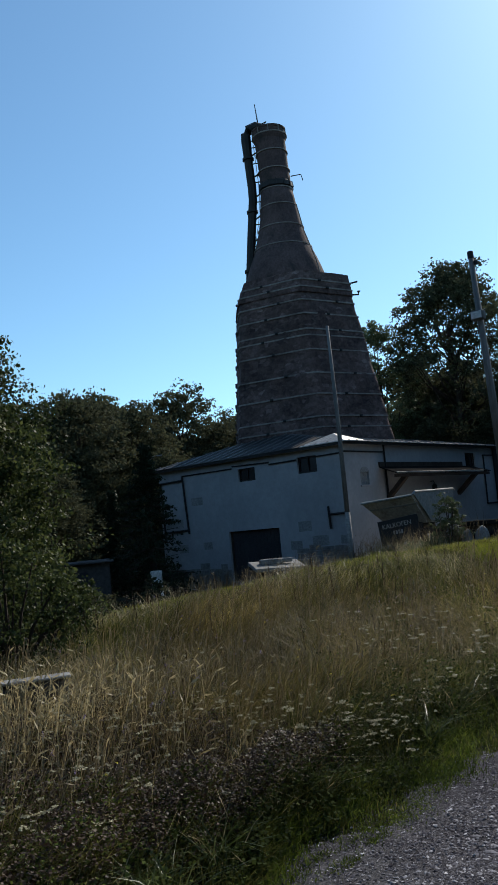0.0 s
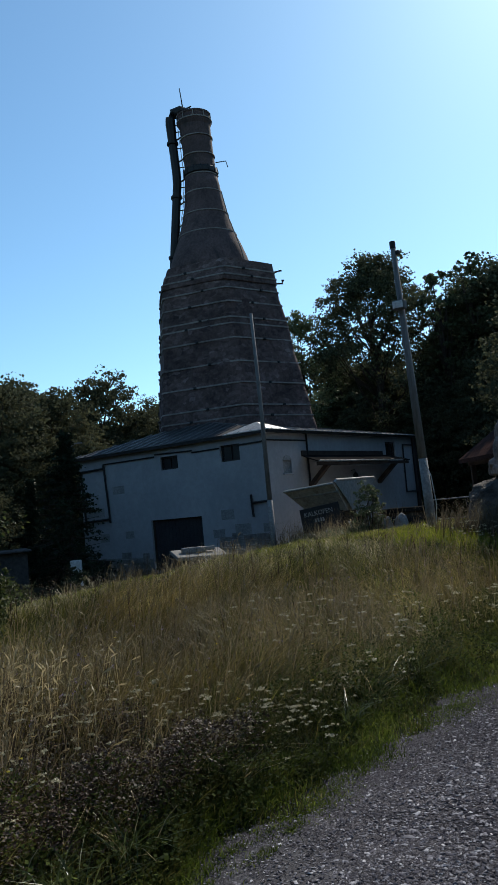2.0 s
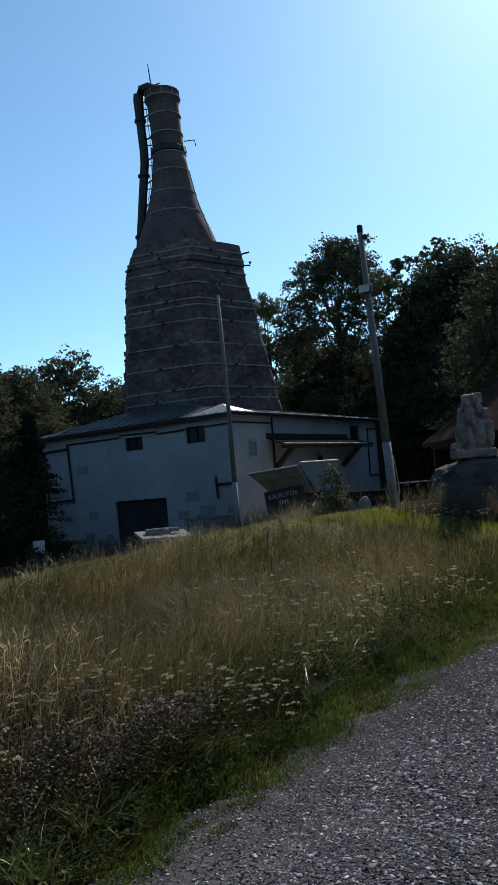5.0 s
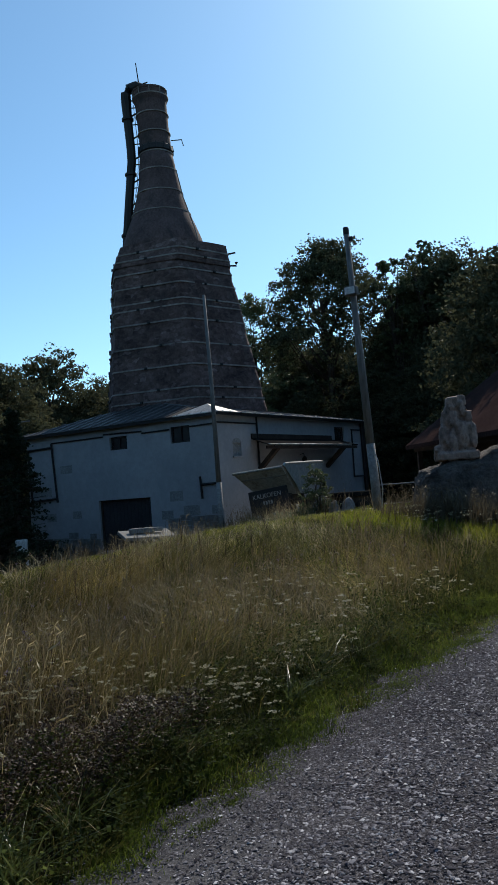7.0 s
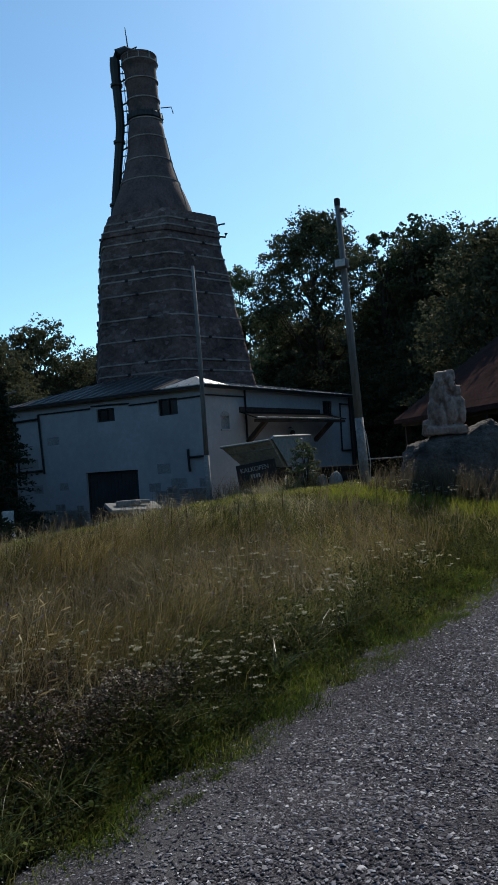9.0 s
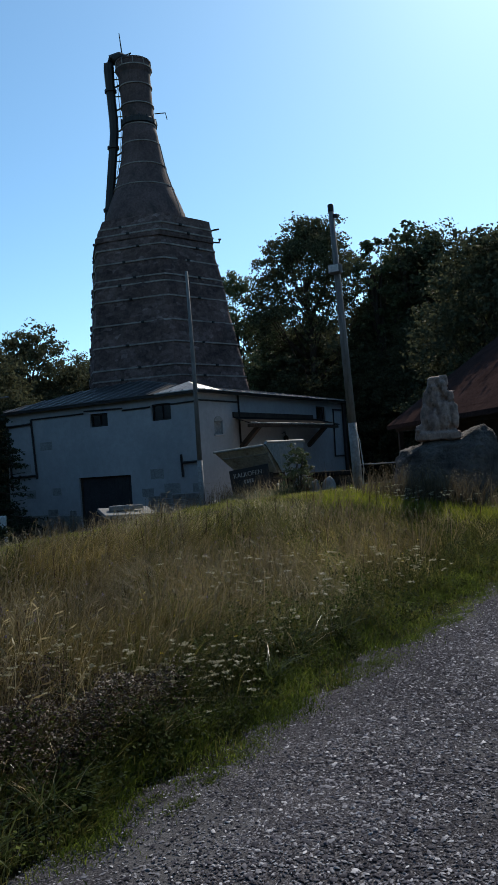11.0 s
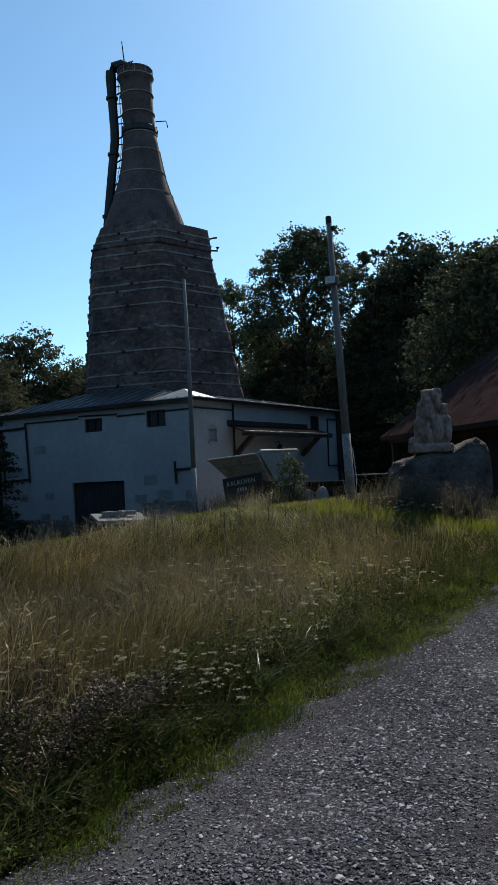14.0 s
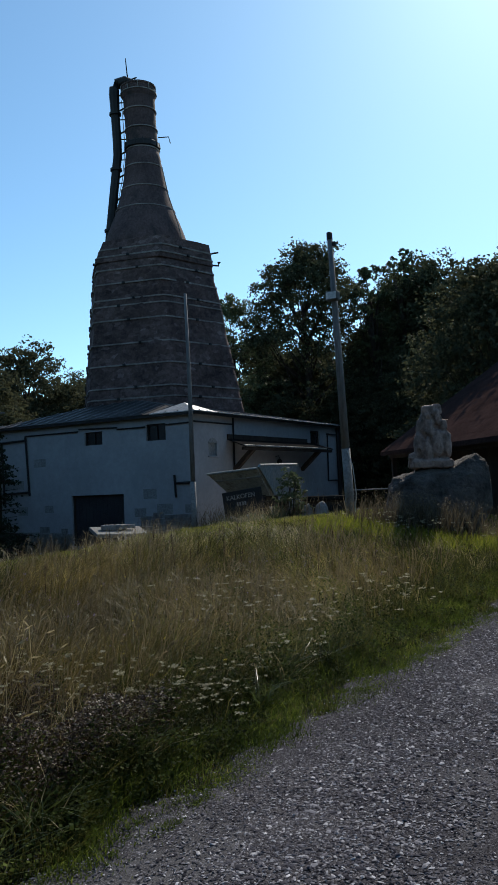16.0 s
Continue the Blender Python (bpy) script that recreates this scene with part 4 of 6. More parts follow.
# ---- tip wagon with its sign ----
def build_wagon():
    x1, x0, y0, y1 = -13.67, -15.72, 25.05, 28.25
    g = gz(-14.6, 26)
    w = thing("tip_wagon", -14.6, 26.3, g, "old grey-green tipping wagon with pale end plates", "wagon")
    bm = bmesh.new()

    def loop(xa, xb, ya, yb, z):
        return [bm.verts.new(p) for p in ((xa, ya, z), (xb, ya, z), (xb, yb, z), (xa, yb, z))]
    rim_o, rim_i = loop(x0, x1, y0, y1, 1.96), loop(x0 + 0.08, x1 - 0.08, y0 + 0.08, y1 - 0.08, 1.96)
    low_o, low_i = loop(x0 + 0.35, x1 - 0.1, y0 + 1.1, y1 - 1.1, 1.10), loop(x0 + 0.41, x1 - 0.16, y0 + 1.15, y1 - 1.15, 1.16)
    for v in rim_o[1:3] + rim_i[1:3]:
        v.co.z += 0.13
    for a, b in ((rim_o, low_o), (rim_i, rim_o), (low_i, rim_i)):
        for k in range(4):
            bm.faces.new((a[k], a[(k + 1) % 4], b[(k + 1) % 4], b[k]))
    bm.faces.new(low_o)
    bm.faces.new(low_i[::-1])
    part("trough", bm, M_SKIP, w, "grey-green sheet steel trough")
    # pale end plate, V-shaped, with a rolled rim
    bm = bmesh.new()
    pts = [(y0 + 0.06, 2.13), (y0 + 0.14, 2.20), (y1 - 0.08, 2.23), (y1 + 0.02, 2.16), (y1 - 0.95, 1.30), (y1 - 1.1, 1.12), (y0 + 1.15, 1.12), (y0 + 0.9, 1.40)]
    f = [bm.verts.new((x1 + 0.02, a, b)) for a, b in pts]
    bk = [bm.verts.new((x1 + 0.07, a, b)) for a, b in pts]
    bm.faces.new(f)
    bm.faces.new(bk[::-1])
    for k in range(8):
        bm.faces.new((f[k], bk[k], bk[(k + 1) % 8], f[(k + 1) % 8]))
    part("end_plate", bm, M_SKIP_END, w, "pale painted end plate")
    for pts in ([(x0, y0, 1.97), (x1, y0, 2.10)], [(x1 + 0.05, y0 + 0.04, 2.11), (x1 + 0.05, y0 + 0.14, 2.21), (x1 + 0.05, y1 - 0.08, 2.24), (x1 + 0.05, y1, 2.16)], [(x0, y0, 1.97), (x0 - 0.04, y0 + 1.2, 2.03), (x0, y1, 1.97)], [(x0 + 0.15, y0 + 0.33, 1.72), (x1, y0 + 0.33, 1.82)]):
        bm = bmesh.new()
        tube(bm, pts, 0.045, 8)
        part("rim", bm, M_SKIP_END, w)
    part("chassis", boxes(((x0 + 0.4, y0 + 0.85, 0.72), (x1 + 0.1, y0 + 1.0, 0.92), 0.01), ((x0 + 0.4, y1 - 1.1, 0.72), (x1 + 0.1, y1 - 0.95, 0.92), 0.01), ((x0 + 0.6, y0 + 1.0, 0.74), (x0 + 0.75, y1 - 1.1, 0.9)), ((x1 - 0.4, y0 + 1.0, 0.74), (x1 - 0.25, y1 - 1.1, 0.9))), M_BLACK, w)
    for xa in (x0 + 0.68, x1 - 0.33):
        part("cradle", boxes(((xa - 0.07, y0 + 1.05, 0.92), (xa + 0.07, y1 - 1.15, 1.30), 0.01)), M_BLACK, w)
        for ya in (y0 + 0.92, y1 - 1.02):
            bm = bmesh.new()
            tube(bm, [(xa, ya - 0.05, 0.55), (xa, ya + 0.05, 0.55)], 0.24, 20)
            tube(bm, [(xa, ya + 0.04, 0.55), (xa, ya + 0.08, 0.55)], 0.28, 20)
            part("wheel", bm, M_BLACK, w)
    part("plinth", boxes(((x0 + 0.2, y0 + 0.6, g - 0.3), (x1 + 0.4, y1 - 0.6, 0.3), 0.03)), M_CONCRETE, w, "low stone plinth")
    mid = Vector((-14.27, 24.92, 1.0))
    lean = Matrix.Translation(mid) @ Matrix.Rotation(radians(-7), 4, "Y") @ Matrix.Translation(-mid)
    sign = tagged(part("sign_board", box(bmesh.new(), (-15.02, 24.90, 0.50), (-13.42, 24.94, 1.36), 0.008, lean), M_SIGN), "black board with white lettering, half hidden by weeds", "sign")
    for ya in (-14.85, -13.7):
        part("stake", boxes(((ya - 0.03, 24.945, g - 0.3), (ya + 0.03, 24.99, 1.3))), M_WOOD, sign)

    def words(text, x, z, size):
        cu = bpy.data.curves.new("lettering", "FONT")
        cu.body, cu.size, cu.extrude, cu.align_x = text, size, 0.004, "CENTER"
        ob = new("lettering", cu)
        bpy.context.view_layer.update()
        me = bpy.data.meshes.new_from_object(ob.evaluated_get(bpy.context.evaluated_depsgraph_get()))
        bpy.data.objects.remove(ob)
        me.transform(lean @ Matrix.Translation((x, 24.893, z)) @ Matrix.Rotation(radians(90), 4, "X"))
        me.materials.append(M_SIGNTEXT)
        me.name = "lettering"
        lt = new("lettering", me)
        lt.parent = sign
    words("KALKOFEN", -14.27, 1.06, 0.235)
    for k in range(4):
        a = -14.46 + 0.105 * k
        part("lettering", box(bmesh.new(), (a, 24.892, 0.82), (a + 0.065, 24.899, 0.95), 0, lean), M_SIGNTEXT, sign)
    # low flat trolley and pale blocks beyond it
    t = thing("trolley", -10.8, 24.8, gz(-10.8, 24.8), "low dark flat rail trolley beside the wagon", "trolley")
    part("deck", boxes(((-11.65, 24.2, 0.92), (-9.95, 25.3, 1.06), 0.012)), M_FELT, t)
    part("frame", boxes(((-11.55, 24.3, 0.66), (-10.05, 24.42, 0.915), 0.01), ((-11.55, 25.08, 0.66), (-10.05, 25.2, 0.915), 0.01)), M_WOOD, t)
    for xa in (-11.25, -10.4):
        for ya in (24.24, 25.22):
            bm = bmesh.new()
            tube(bm, [(xa, ya, 0.56), (xa, ya + 0.07, 0.56)], 0.25, 18)
            tube(bm, [(xa, ya - 0.04, 0.56), (xa, ya, 0.56)], 0.07, 10)
            part("wheel", bm, M_BLACK, t)
        part("sleeper", boxes(((xa - 0.1, 24.1, gz(xa, 24.7) - 0.2), (xa + 0.1, 25.4, 0.31), 0.015)), M_WOOD, t)
    for xa, s in ((-11.25, 0.32), (-10.75, 0.38)):
        z = gz(xa, 24.0)
        tagged(part("stone_block", rough_solid(bmesh.new(), (xa, 23.9, z + 0.3), (s * 0.62, s * 0.5, 0.42), xa, 3, 0.2), M_CONCRETE, None, "", True), "pale limestone block in the weeds", "stone", "limestone blocks")


# ---- railing, barn, shed, slab ----
def build_railing():
    pts = [(-11.2, 27.84), (-10.1, 28.2), (-8.9, 28.55), (-7.6, 28.9), (-6.3, 29.3)]
    r = thing("railing", -10.1, 28.2, gz(-10.1, 28.2), "low galvanised steel railing with two rails", "railing")
    for z in (1.18, 0.48):
        bm = bmesh.new()
        tube(bm, [(x, y, z) for x, y in pts], 0.022, 8)
        part("rail", bm, M_PALE, r)
    for x, y in pts[::1]:
        bm = bmesh.new()
        tube(bm, [(x, y + 0.05, gz(x, y) - 0.1), (x, y + 0.05, 1.2)], 0.03, 8)
        part("post", bm, M_BLACK, r)


def build_barn():
    c0 = Vector((-11.6, 32.0, 2.6))
    e, u = Vector((0.613, -0.79, 0)), Vector((0.79, 0.613, 0))
    length, run, pitch = 13.0, 6.2, 0.68
    g = -0.9
    barn = thing("barn", c0.x + 3, c0.y + 1, g, "dark barn with a low red tiled roof", "building")

    def at(a, b, z):
        p = c0 + e * a + u * b
        return (p.x, p.y, z)

    def prism(pts_lo, pts_hi):
        bm = bmesh.new()
        lo, hi = [bm.verts.new(p) for p in pts_lo], [bm.verts.new(p) for p in pts_hi]
        bm.faces.new(lo[::-1])
        bm.faces.new(hi)
        for k in range(len(lo)):
            bm.faces.new((lo[k], lo[(k + 1) % len(lo)], hi[(k + 1) % len(lo)], hi[k]))
        return bm
    zr = 2.6 + run * pitch

    def slope(a0, a1, b0, b1, lift, thick):
        def z(b):
            return 2.6 + (b if b <= run else 2 * run - b) * pitch + lift
        q = [(a0, b0), (a1, b0), (a1, b1), (a0, b1)]
        return prism([at(a, b, z(b) - thick) for a, b in q], [at(a, b, z(b)) for a, b in q])
    roof = part("roof", slope(0, length, 0, run, 0, 0.12), M_TILE, barn, "weathered red tile roof, its colour darkened for shade")
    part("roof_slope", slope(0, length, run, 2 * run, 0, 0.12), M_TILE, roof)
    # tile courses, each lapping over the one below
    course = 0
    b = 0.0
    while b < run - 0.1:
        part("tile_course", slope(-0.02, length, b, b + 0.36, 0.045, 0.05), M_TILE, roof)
        b += 0.34
        course += 1
    walls = [(0.5, 1.2), (length - 0.5, 1.2), (length - 0.5, 2 * run - 1.2), (0.5, 2 * run - 1.2)]
    zt = 2.6 + 1.2 * pitch - 0.14
    part("wall", prism([at(a, b2, g) for a, b2 in walls], [at(a, b2, zt) for a, b2 in walls]), M_WOOD, barn, "dark boarded wall")
    gab = [(0.5, 1.2, zt), (0.5, 2 * run - 1.2, zt), (0.5, run, zr - 0.14)]
    part("gable", prism([at(a, b2, z) for a, b2, z in gab], [at(a + 0.15, b2, z) for a, b2, z in gab]), M_WOOD, barn)
    part("eave_beam", prism([at(a, b2, 2.36) for a, b2 in ((0.2, 0.3), (length - 0.2, 0.3), (length - 0.2, 0.5), (0.2, 0.5))], [at(a, b2, 2.54) for a, b2 in ((0.2, 0.3), (length - 0.2, 0.3), (length - 0.2, 0.5), (0.2, 0.5))]), M_WOOD, barn)
    for a in (0.4, 4.2, 8.2, 12.2):
        part("post", prism([at(a, 0.32, g - 0.3), at(a + 0.18, 0.32, g - 0.3), at(a + 0.18, 0.48, g - 0.3), at(a, 0.48, g - 0.3)], [at(a, 0.32, 2.36), at(a + 0.18, 0.32, 2.36), at(a + 0.18, 0.48, 2.36), at(a, 0.48, 2.36)]), M_WOOD, barn)


def build_left_yard():
    g = gz(-23.5, 18.7)
    s = thing("shed", -23.5, 18.8, g, "low dull grey shed half hidden by bushes", "shed")
    d = Vector((1.18, 1.48, 0)).normalized()
    n = Vector((-d.y, d.x, 0))
    o = Vector((-24.2, 17.8, 0))
    m = Matrix(((d.x, n.x, 0, o.x), (d.y, n.y, 0, o.y), (0, 0, 1, 0), (0, 0, 0, 1)))
    part("wall", box(bmesh.new(), (-0.3, 0, g - 0.3), (1.9, 2.4, 0.72), 0.02, m), M_SHED, s)
    part("roof", box(bmesh.new(), (-0.45, -0.2, 0.725), (2.05, 2.6, 0.80), 0.02, m), M_SHED, s, "flat grey roof slab")
    part("door", box(bmesh.new(), (0.3, -0.03, g), (1.1, -0.004, 0.45), 0.01, m), M_DOOR, s)
    # low concrete wall end beside the meadow
    d = Vector((0.34, 0.5, 0)).normalized()
    n = Vector((-d.y, d.x, 0))
    o = Vector((-5.02, 3.72, 0))
    m = Matrix(((d.x, n.x, 0, o.x), (d.y, n.y, 0, o.y), (0, 0, 1, 0), (0, 0, 0, 1)))
    w = thing("low_wall", -5.7, 2.7, gz(-5.7, 2.7), "low grey concrete wall end with a pale coping", "wall")
    part("wall", box(bmesh.new(), (-3.2, 0.0, -0.3), (-0.02, 0.13, 0.615), 0.02, m), M_SHED, w)
    part("coping", box(bmesh.new(), (-3.3, -0.02, 0.619), (0.0, 0.15, 0.640), 0.008, m), M_PALE, w, "pale coping")
    # tilted concrete slab on rough blocks before the door
    t = thing("slab_table", -16.8, 21.1, gz(-16.8, 21.1), "tilted pale concrete slab on rough stone supports", "slab")
    m = Matrix.Translation((-16.75, 21.1, 0.18)) @ Matrix.Rotation(radians(52), 4, "Z") @ Matrix.Rotation(radians(2), 4, "Y") @ Matrix.Rotation(radians(9), 4, "X")
    bm = box(bmesh.new(), (-0.85, -0.62, -0.06), (0.85, 0.62, 0.06), 0.02, m)
    part("slab", bm, M_CONCRETE, t, "pale concrete slab")
    for a, b in ((-17.3, 20.7), (-16.2, 21.5)):
        part("support", boxes(((a - 0.2, b - 0.2, gz(a, b) - 0.1), (a + 0.2, b + 0.2, 0.12), 0.03)), M_ROCK, t)
    for a, b, r in ((-16.85, 21.12, 15), (-16.55, 21.38, 40)):
        mm = Matrix.Translation((a, b, 0.335)) @ Matrix.Rotation(radians(r), 4, "Z")
        tagged(part("brick", box(bmesh.new(), (-0.2, -0.11, -0.06), (0.2, 0.11, 0.07), 0.02, mm), M_CONCRETE), "pale loose building stone lying on the slab", "stone", "loose stones")
    tagged(part("stone_block", box(bmesh.new(), (-0.19, -0.12, -1.05), (0.19, 0.12, 0.12), 0.025, Matrix.Translation((-21.9, 20.5, gz(-21.9, 20.5) + 1.0)) @ Matrix.Rotation(0.5, 4, "Z")), M_WHITE), "pale stone block at the meadow edge", "stone")
    tagged(part("timber_beam", boxes(((-29.2, 28.0, -0.62), (-27.9, 28.25, -0.40), 0.02)), M_BLACK), "dark timber beam by the wall", "beam")
    for xa in (-29.0, -28.2):
        tagged(part("bearer", boxes(((xa, 27.9, gz(xa, 28.1) - 0.1), (xa + 0.2, 28.35, -0.622))), M_WOOD), "short dark timber bearer under the beam", "beam", "bearers")
    for a, b, d, k in ((-16.98, 20.86, 0.22, 0.3), (-16.72, 21.14, 0.16, 1.1)):
        m = Matrix.Translation((a, b, 0.335)) @ Matrix.Rotation(k + 0.6, 4, "Z")
        tagged(part("stone_block", box(bmesh.new(), (-d, -0.14, -0.09), (d, 0.14, 0.09), 0.025, m), M_PALE), "pale rough block lying on the concrete slab", "stone", "slab blocks")
    # bent lamp by the house corner
    x, y = -26.25, 24.6
    l = thing("yard_lamp", x, y, gz(x, y), "thin dark yard lamp with a curved pale arm", "street lamp")
    part("pole", tube(bmesh.new(), [(x, y, gz(x, y) - 0.2), (x, y, 4.3)], 0.035, 8), M_BLACK, l)
    part("arm", tube(bmesh.new(), [(x, y, 4.3), (x + 0.02, y + 0.03, 4.8), (x + 0.2, y + 0.2, 5.0), (x + 0.45, y + 0.45, 5.02)], [0.025, 0.025, 0.025, 0.04], 8), M_POLE, l)


# ---- trees and bushes ----
def leaf_mesh(name, centers, spread, count, size, material, seed, droop=0.0, sprays=9):
    """Loose folded leaves, each a pointed rhomb, gathered in small sprays on the outside of the clumps."""
    rng = np.random.default_rng(seed)
    c = np.asarray(centers)
    ns = max(1, len(c) * sprays)
    k = np.arange(ns) % len(c)
    o = rng.normal(0, 1, (ns, 3))
    o *= ((0.35 + 0.65 * rng.random(ns) ** 0.5) / np.maximum(np.linalg.norm(o, axis=1), 1e-6))[:, None]
    hub = c[k, :3] + o * (c[k, 3] * spread)[:, None] * np.array([1, 1, 0.8])
    wide = c[k, 3] * spread * (0.16 + 0.30 * rng.random(ns))
    j = rng.integers(0, ns, count)
    off = rng.normal(0, 1, (count, 3))
    off *= (rng.random(count) ** 0.5 / np.maximum(np.linalg.norm(off, axis=1), 1e-6))[:, None]
    p = hub[j] + off * wide[j][:, None] * np.array([1.25, 1.25, 0.7])
    d = rng.normal(0, 1, (count, 3)) + np.array([0, 0, -droop])
    d /= np.linalg.norm(d, axis=1)[:, None]
    s = np.cross(d, rng.normal(0, 1, (count, 3)))
    s /= np.linalg.norm(s, axis=1)[:, None]
    n = np.cross(d, s)
    L = size * (0.6 + 0.8 * rng.random(count))[:, None]
    v = np.stack([p - d * L * 0.5, p + s * L * 0.33 + n * L * 0.08, p + d * L * 0.5, p - s * L * 0.33 + n * L * 0.08], 1).reshape(-1, 3)
    return mesh_arrays(name, v, np.arange(count * 4), np.full(count, 4), material)


def make_tree(x, y, height, width, material, seed, label, leaves=9000, size=0.3, low=0.3, category="tree", group="", clumps=46, peak=1.0):
    rng = random.Random(seed)
    g = gz(x, y)
    t = thing("tree", x, y, g, label, category, group)
    bm = bmesh.new()
    bend = rng.uniform(-0.5, 0.5)
    trunk = [(x + bend * (k / 6) ** 2, y, g - 0.3 + height * 0.8 * k / 6) for k in range(7)]
    r0 = 0.022 * height
    tube(bm, trunk, [r0 * (1 - 0.13 * k) for k in range(7)], 9)
    cl = []
    for k in range(clumps):
        f = peak * rng.random()
        z = g + height * (low + (1 - low) * f)
        prof = math.sin(math.pi * min(1, (0.12 + 0.86 * f)) ** 0.8) ** 0.7
        a, rr = rng.uniform(0, 2 * math.pi), width * 0.5 * prof * math.sqrt(rng.uniform(0.25, 1.0))
        cl.append((x + rr * math.cos(a), y + rr * math.sin(a), min(z, g + height * 0.97), width * rng.uniform(0.12, 0.21)))
    for c in cl[::2]:
        h = min(0.78, max(0.18, (c[2] - g) / height - 0.22))
        i = h / 0.8 * 6
        s = Vector(trunk[int(i)]).lerp(Vector(trunk[min(6, int(i) + 1)]), i - int(i))
        e = Vector(c[:3])
        m = s.lerp(e, 0.55) + Vector((0, 0, -0.04 * height))
        tube(bm, [s, m, e], [r0 * 0.24, r0 * 0.13, r0 * 0.04], 5)
    part("trunk", bm, M_BARK, t, "", True)
    ob = leaf_mesh("crown", [(c[0] - x, c[1] - y, c[2] - g, c[3]) for c in cl], 1.0, leaves, size, material, seed)
    ob.parent = t
    return t


def make_spruce(x, y, height, width, seed, label, reach=0.0):
    rng = random.Random(seed)
    g = gz(x, y)
    t = thing("spruce", x, y, g, label, "tree")
    bm, cl = bmesh.new(), []
    tube(bm, [(x, y, g - 0.3), (x, y, g + height)], [height * 0.02, 0.02], 8)
    z = height * 0.06
    while z < height * 0.97:
        r = max(0.22, width * 0.5 * (1 - z / height) ** 0.8)
        for k in range(7):
            a = rng.uniform(0, 6.28)
            rr = r * rng.uniform(0.7, 1.1)
            tip = (x + rr * math.cos(a), y + rr * math.sin(a), g + z - 0.18 * rr)
            tube(bm, [(x, y, g + z), tip], [0.035, 0.01], 4)
            for j in range(1, 6):
                f = j / 5
                cl.append((rr * f * math.cos(a), rr * f * math.sin(a), z - 0.18 * rr * f, 0.10 + 0.14 * (1 - f)))
        z += height * 0.045
    # long lean boughs stretching out to one side
    z = 0.7
    while reach and z < height * 0.8:
        a, rr = 0.53 + rng.uniform(-0.25, 0.25), reach * rng.uniform(0.75, 1.05)
        dx, dy = math.cos(a), math.sin(a)
        pts = [(x + dx * rr * f, y + dy * rr * f, g + z + rr * (0.02 - 0.22 * f + 0.20 * f * f)) for f in (0, 0.35, 0.7, 1.0)]
        tube(bm, pts, [0.04, 0.03, 0.02, 0.008], 5)
        cl += [(dx * rr * f, dy * rr * f, z + rr * (-0.02 - 0.22 * f + 0.20 * f * f), 0.03 + 0.06 * (1 - f)) for f in (0.3, 0.4, 0.5, 0.6, 0.7, 0.8, 0.9, 0.97)]
        z += rng.uniform(0.22, 0.42)
    part("trunk", bm, M_BARK, t)
    ob = leaf_mesh("needles", cl, 1.2, 15000, 0.09, M_NEEDLE, seed, 0.6)
    ob.parent = t
    return t


def make_bush(x, y, height, width, material, seed, label, leaves=3500, size=0.09, z=None):
    rng = random.Random(seed)
    g = gz(x, y) if z is None else z
    t = thing("bush", x, y, g, label, "bush")
    cl = []
    bm = bmesh.new()
    for k in range(26):
        a, rr, f = rng.uniform(0, 6.28), width * 0.5 * math.sqrt(rng.random()), rng.random() ** 0.8
        c = (rr * math.cos(a), rr * math.sin(a), height * f * (1 - 0.45 * (2 * rr / width) ** 2), width * rng.uniform(0.13, 0.22))
        cl.append(c)
        tube(bm, [(x, y, g - 0.1), (x + c[0] * 0.5, y + c[1] * 0.5, g + c[2] * 0.6), (x + c[0], y + c[1], g + c[2])], [0.03, 0.02, 0.008], 4)
    part("stem", bm, M_BARK, t)
    ob = leaf_mesh("leaves", cl, 1.15, leaves, size, material, seed)
    ob.parent = t
    return t


def make_bare_tree(x, y, height, seed):
    rng = random.Random(seed)
    g = gz(x, y)
    t = thing("bare_tree", x, y, g, "thin leafless dead tree behind the house", "tree")
    bm = bmesh.new()

    def grow(p, d, r, n, length):
        pts = [p]
        for k in range(4):
            d = (d + 0.22 * Vector((rng.uniform(-1, 1), rng.uniform(-1, 1), rng.uniform(-0.2, 0.8)))).normalized()
            pts.append(pts[-1] + d * length / 4)
        tube(bm, pts, [r * (1 - 0.17 * k) for k in range(5)], 5)
        if n:
            for k in range(4):
                q = pts[1 + k % 4]
                grow(q, (d + 0.8 * Vector((rng.uniform(-1, 1), rng.uniform(-1, 1), rng.uniform(0, 0.8)))).normalized(), r * 0.5, n - 1, length * 0.5)
    grow(Vector((x, y, g - 0.2)), Vector((0, 0, 1)), height * 0.012, 3, height * 0.6)
    part("trunk", bm, M_BARK, t)


def place(tree, x, y, scale, turn):
    m = Matrix.LocRotScale((x, y, gz(x, y)), Euler((0, 0, turn)), (scale, scale, scale))
    return copy_thing(tree, m)


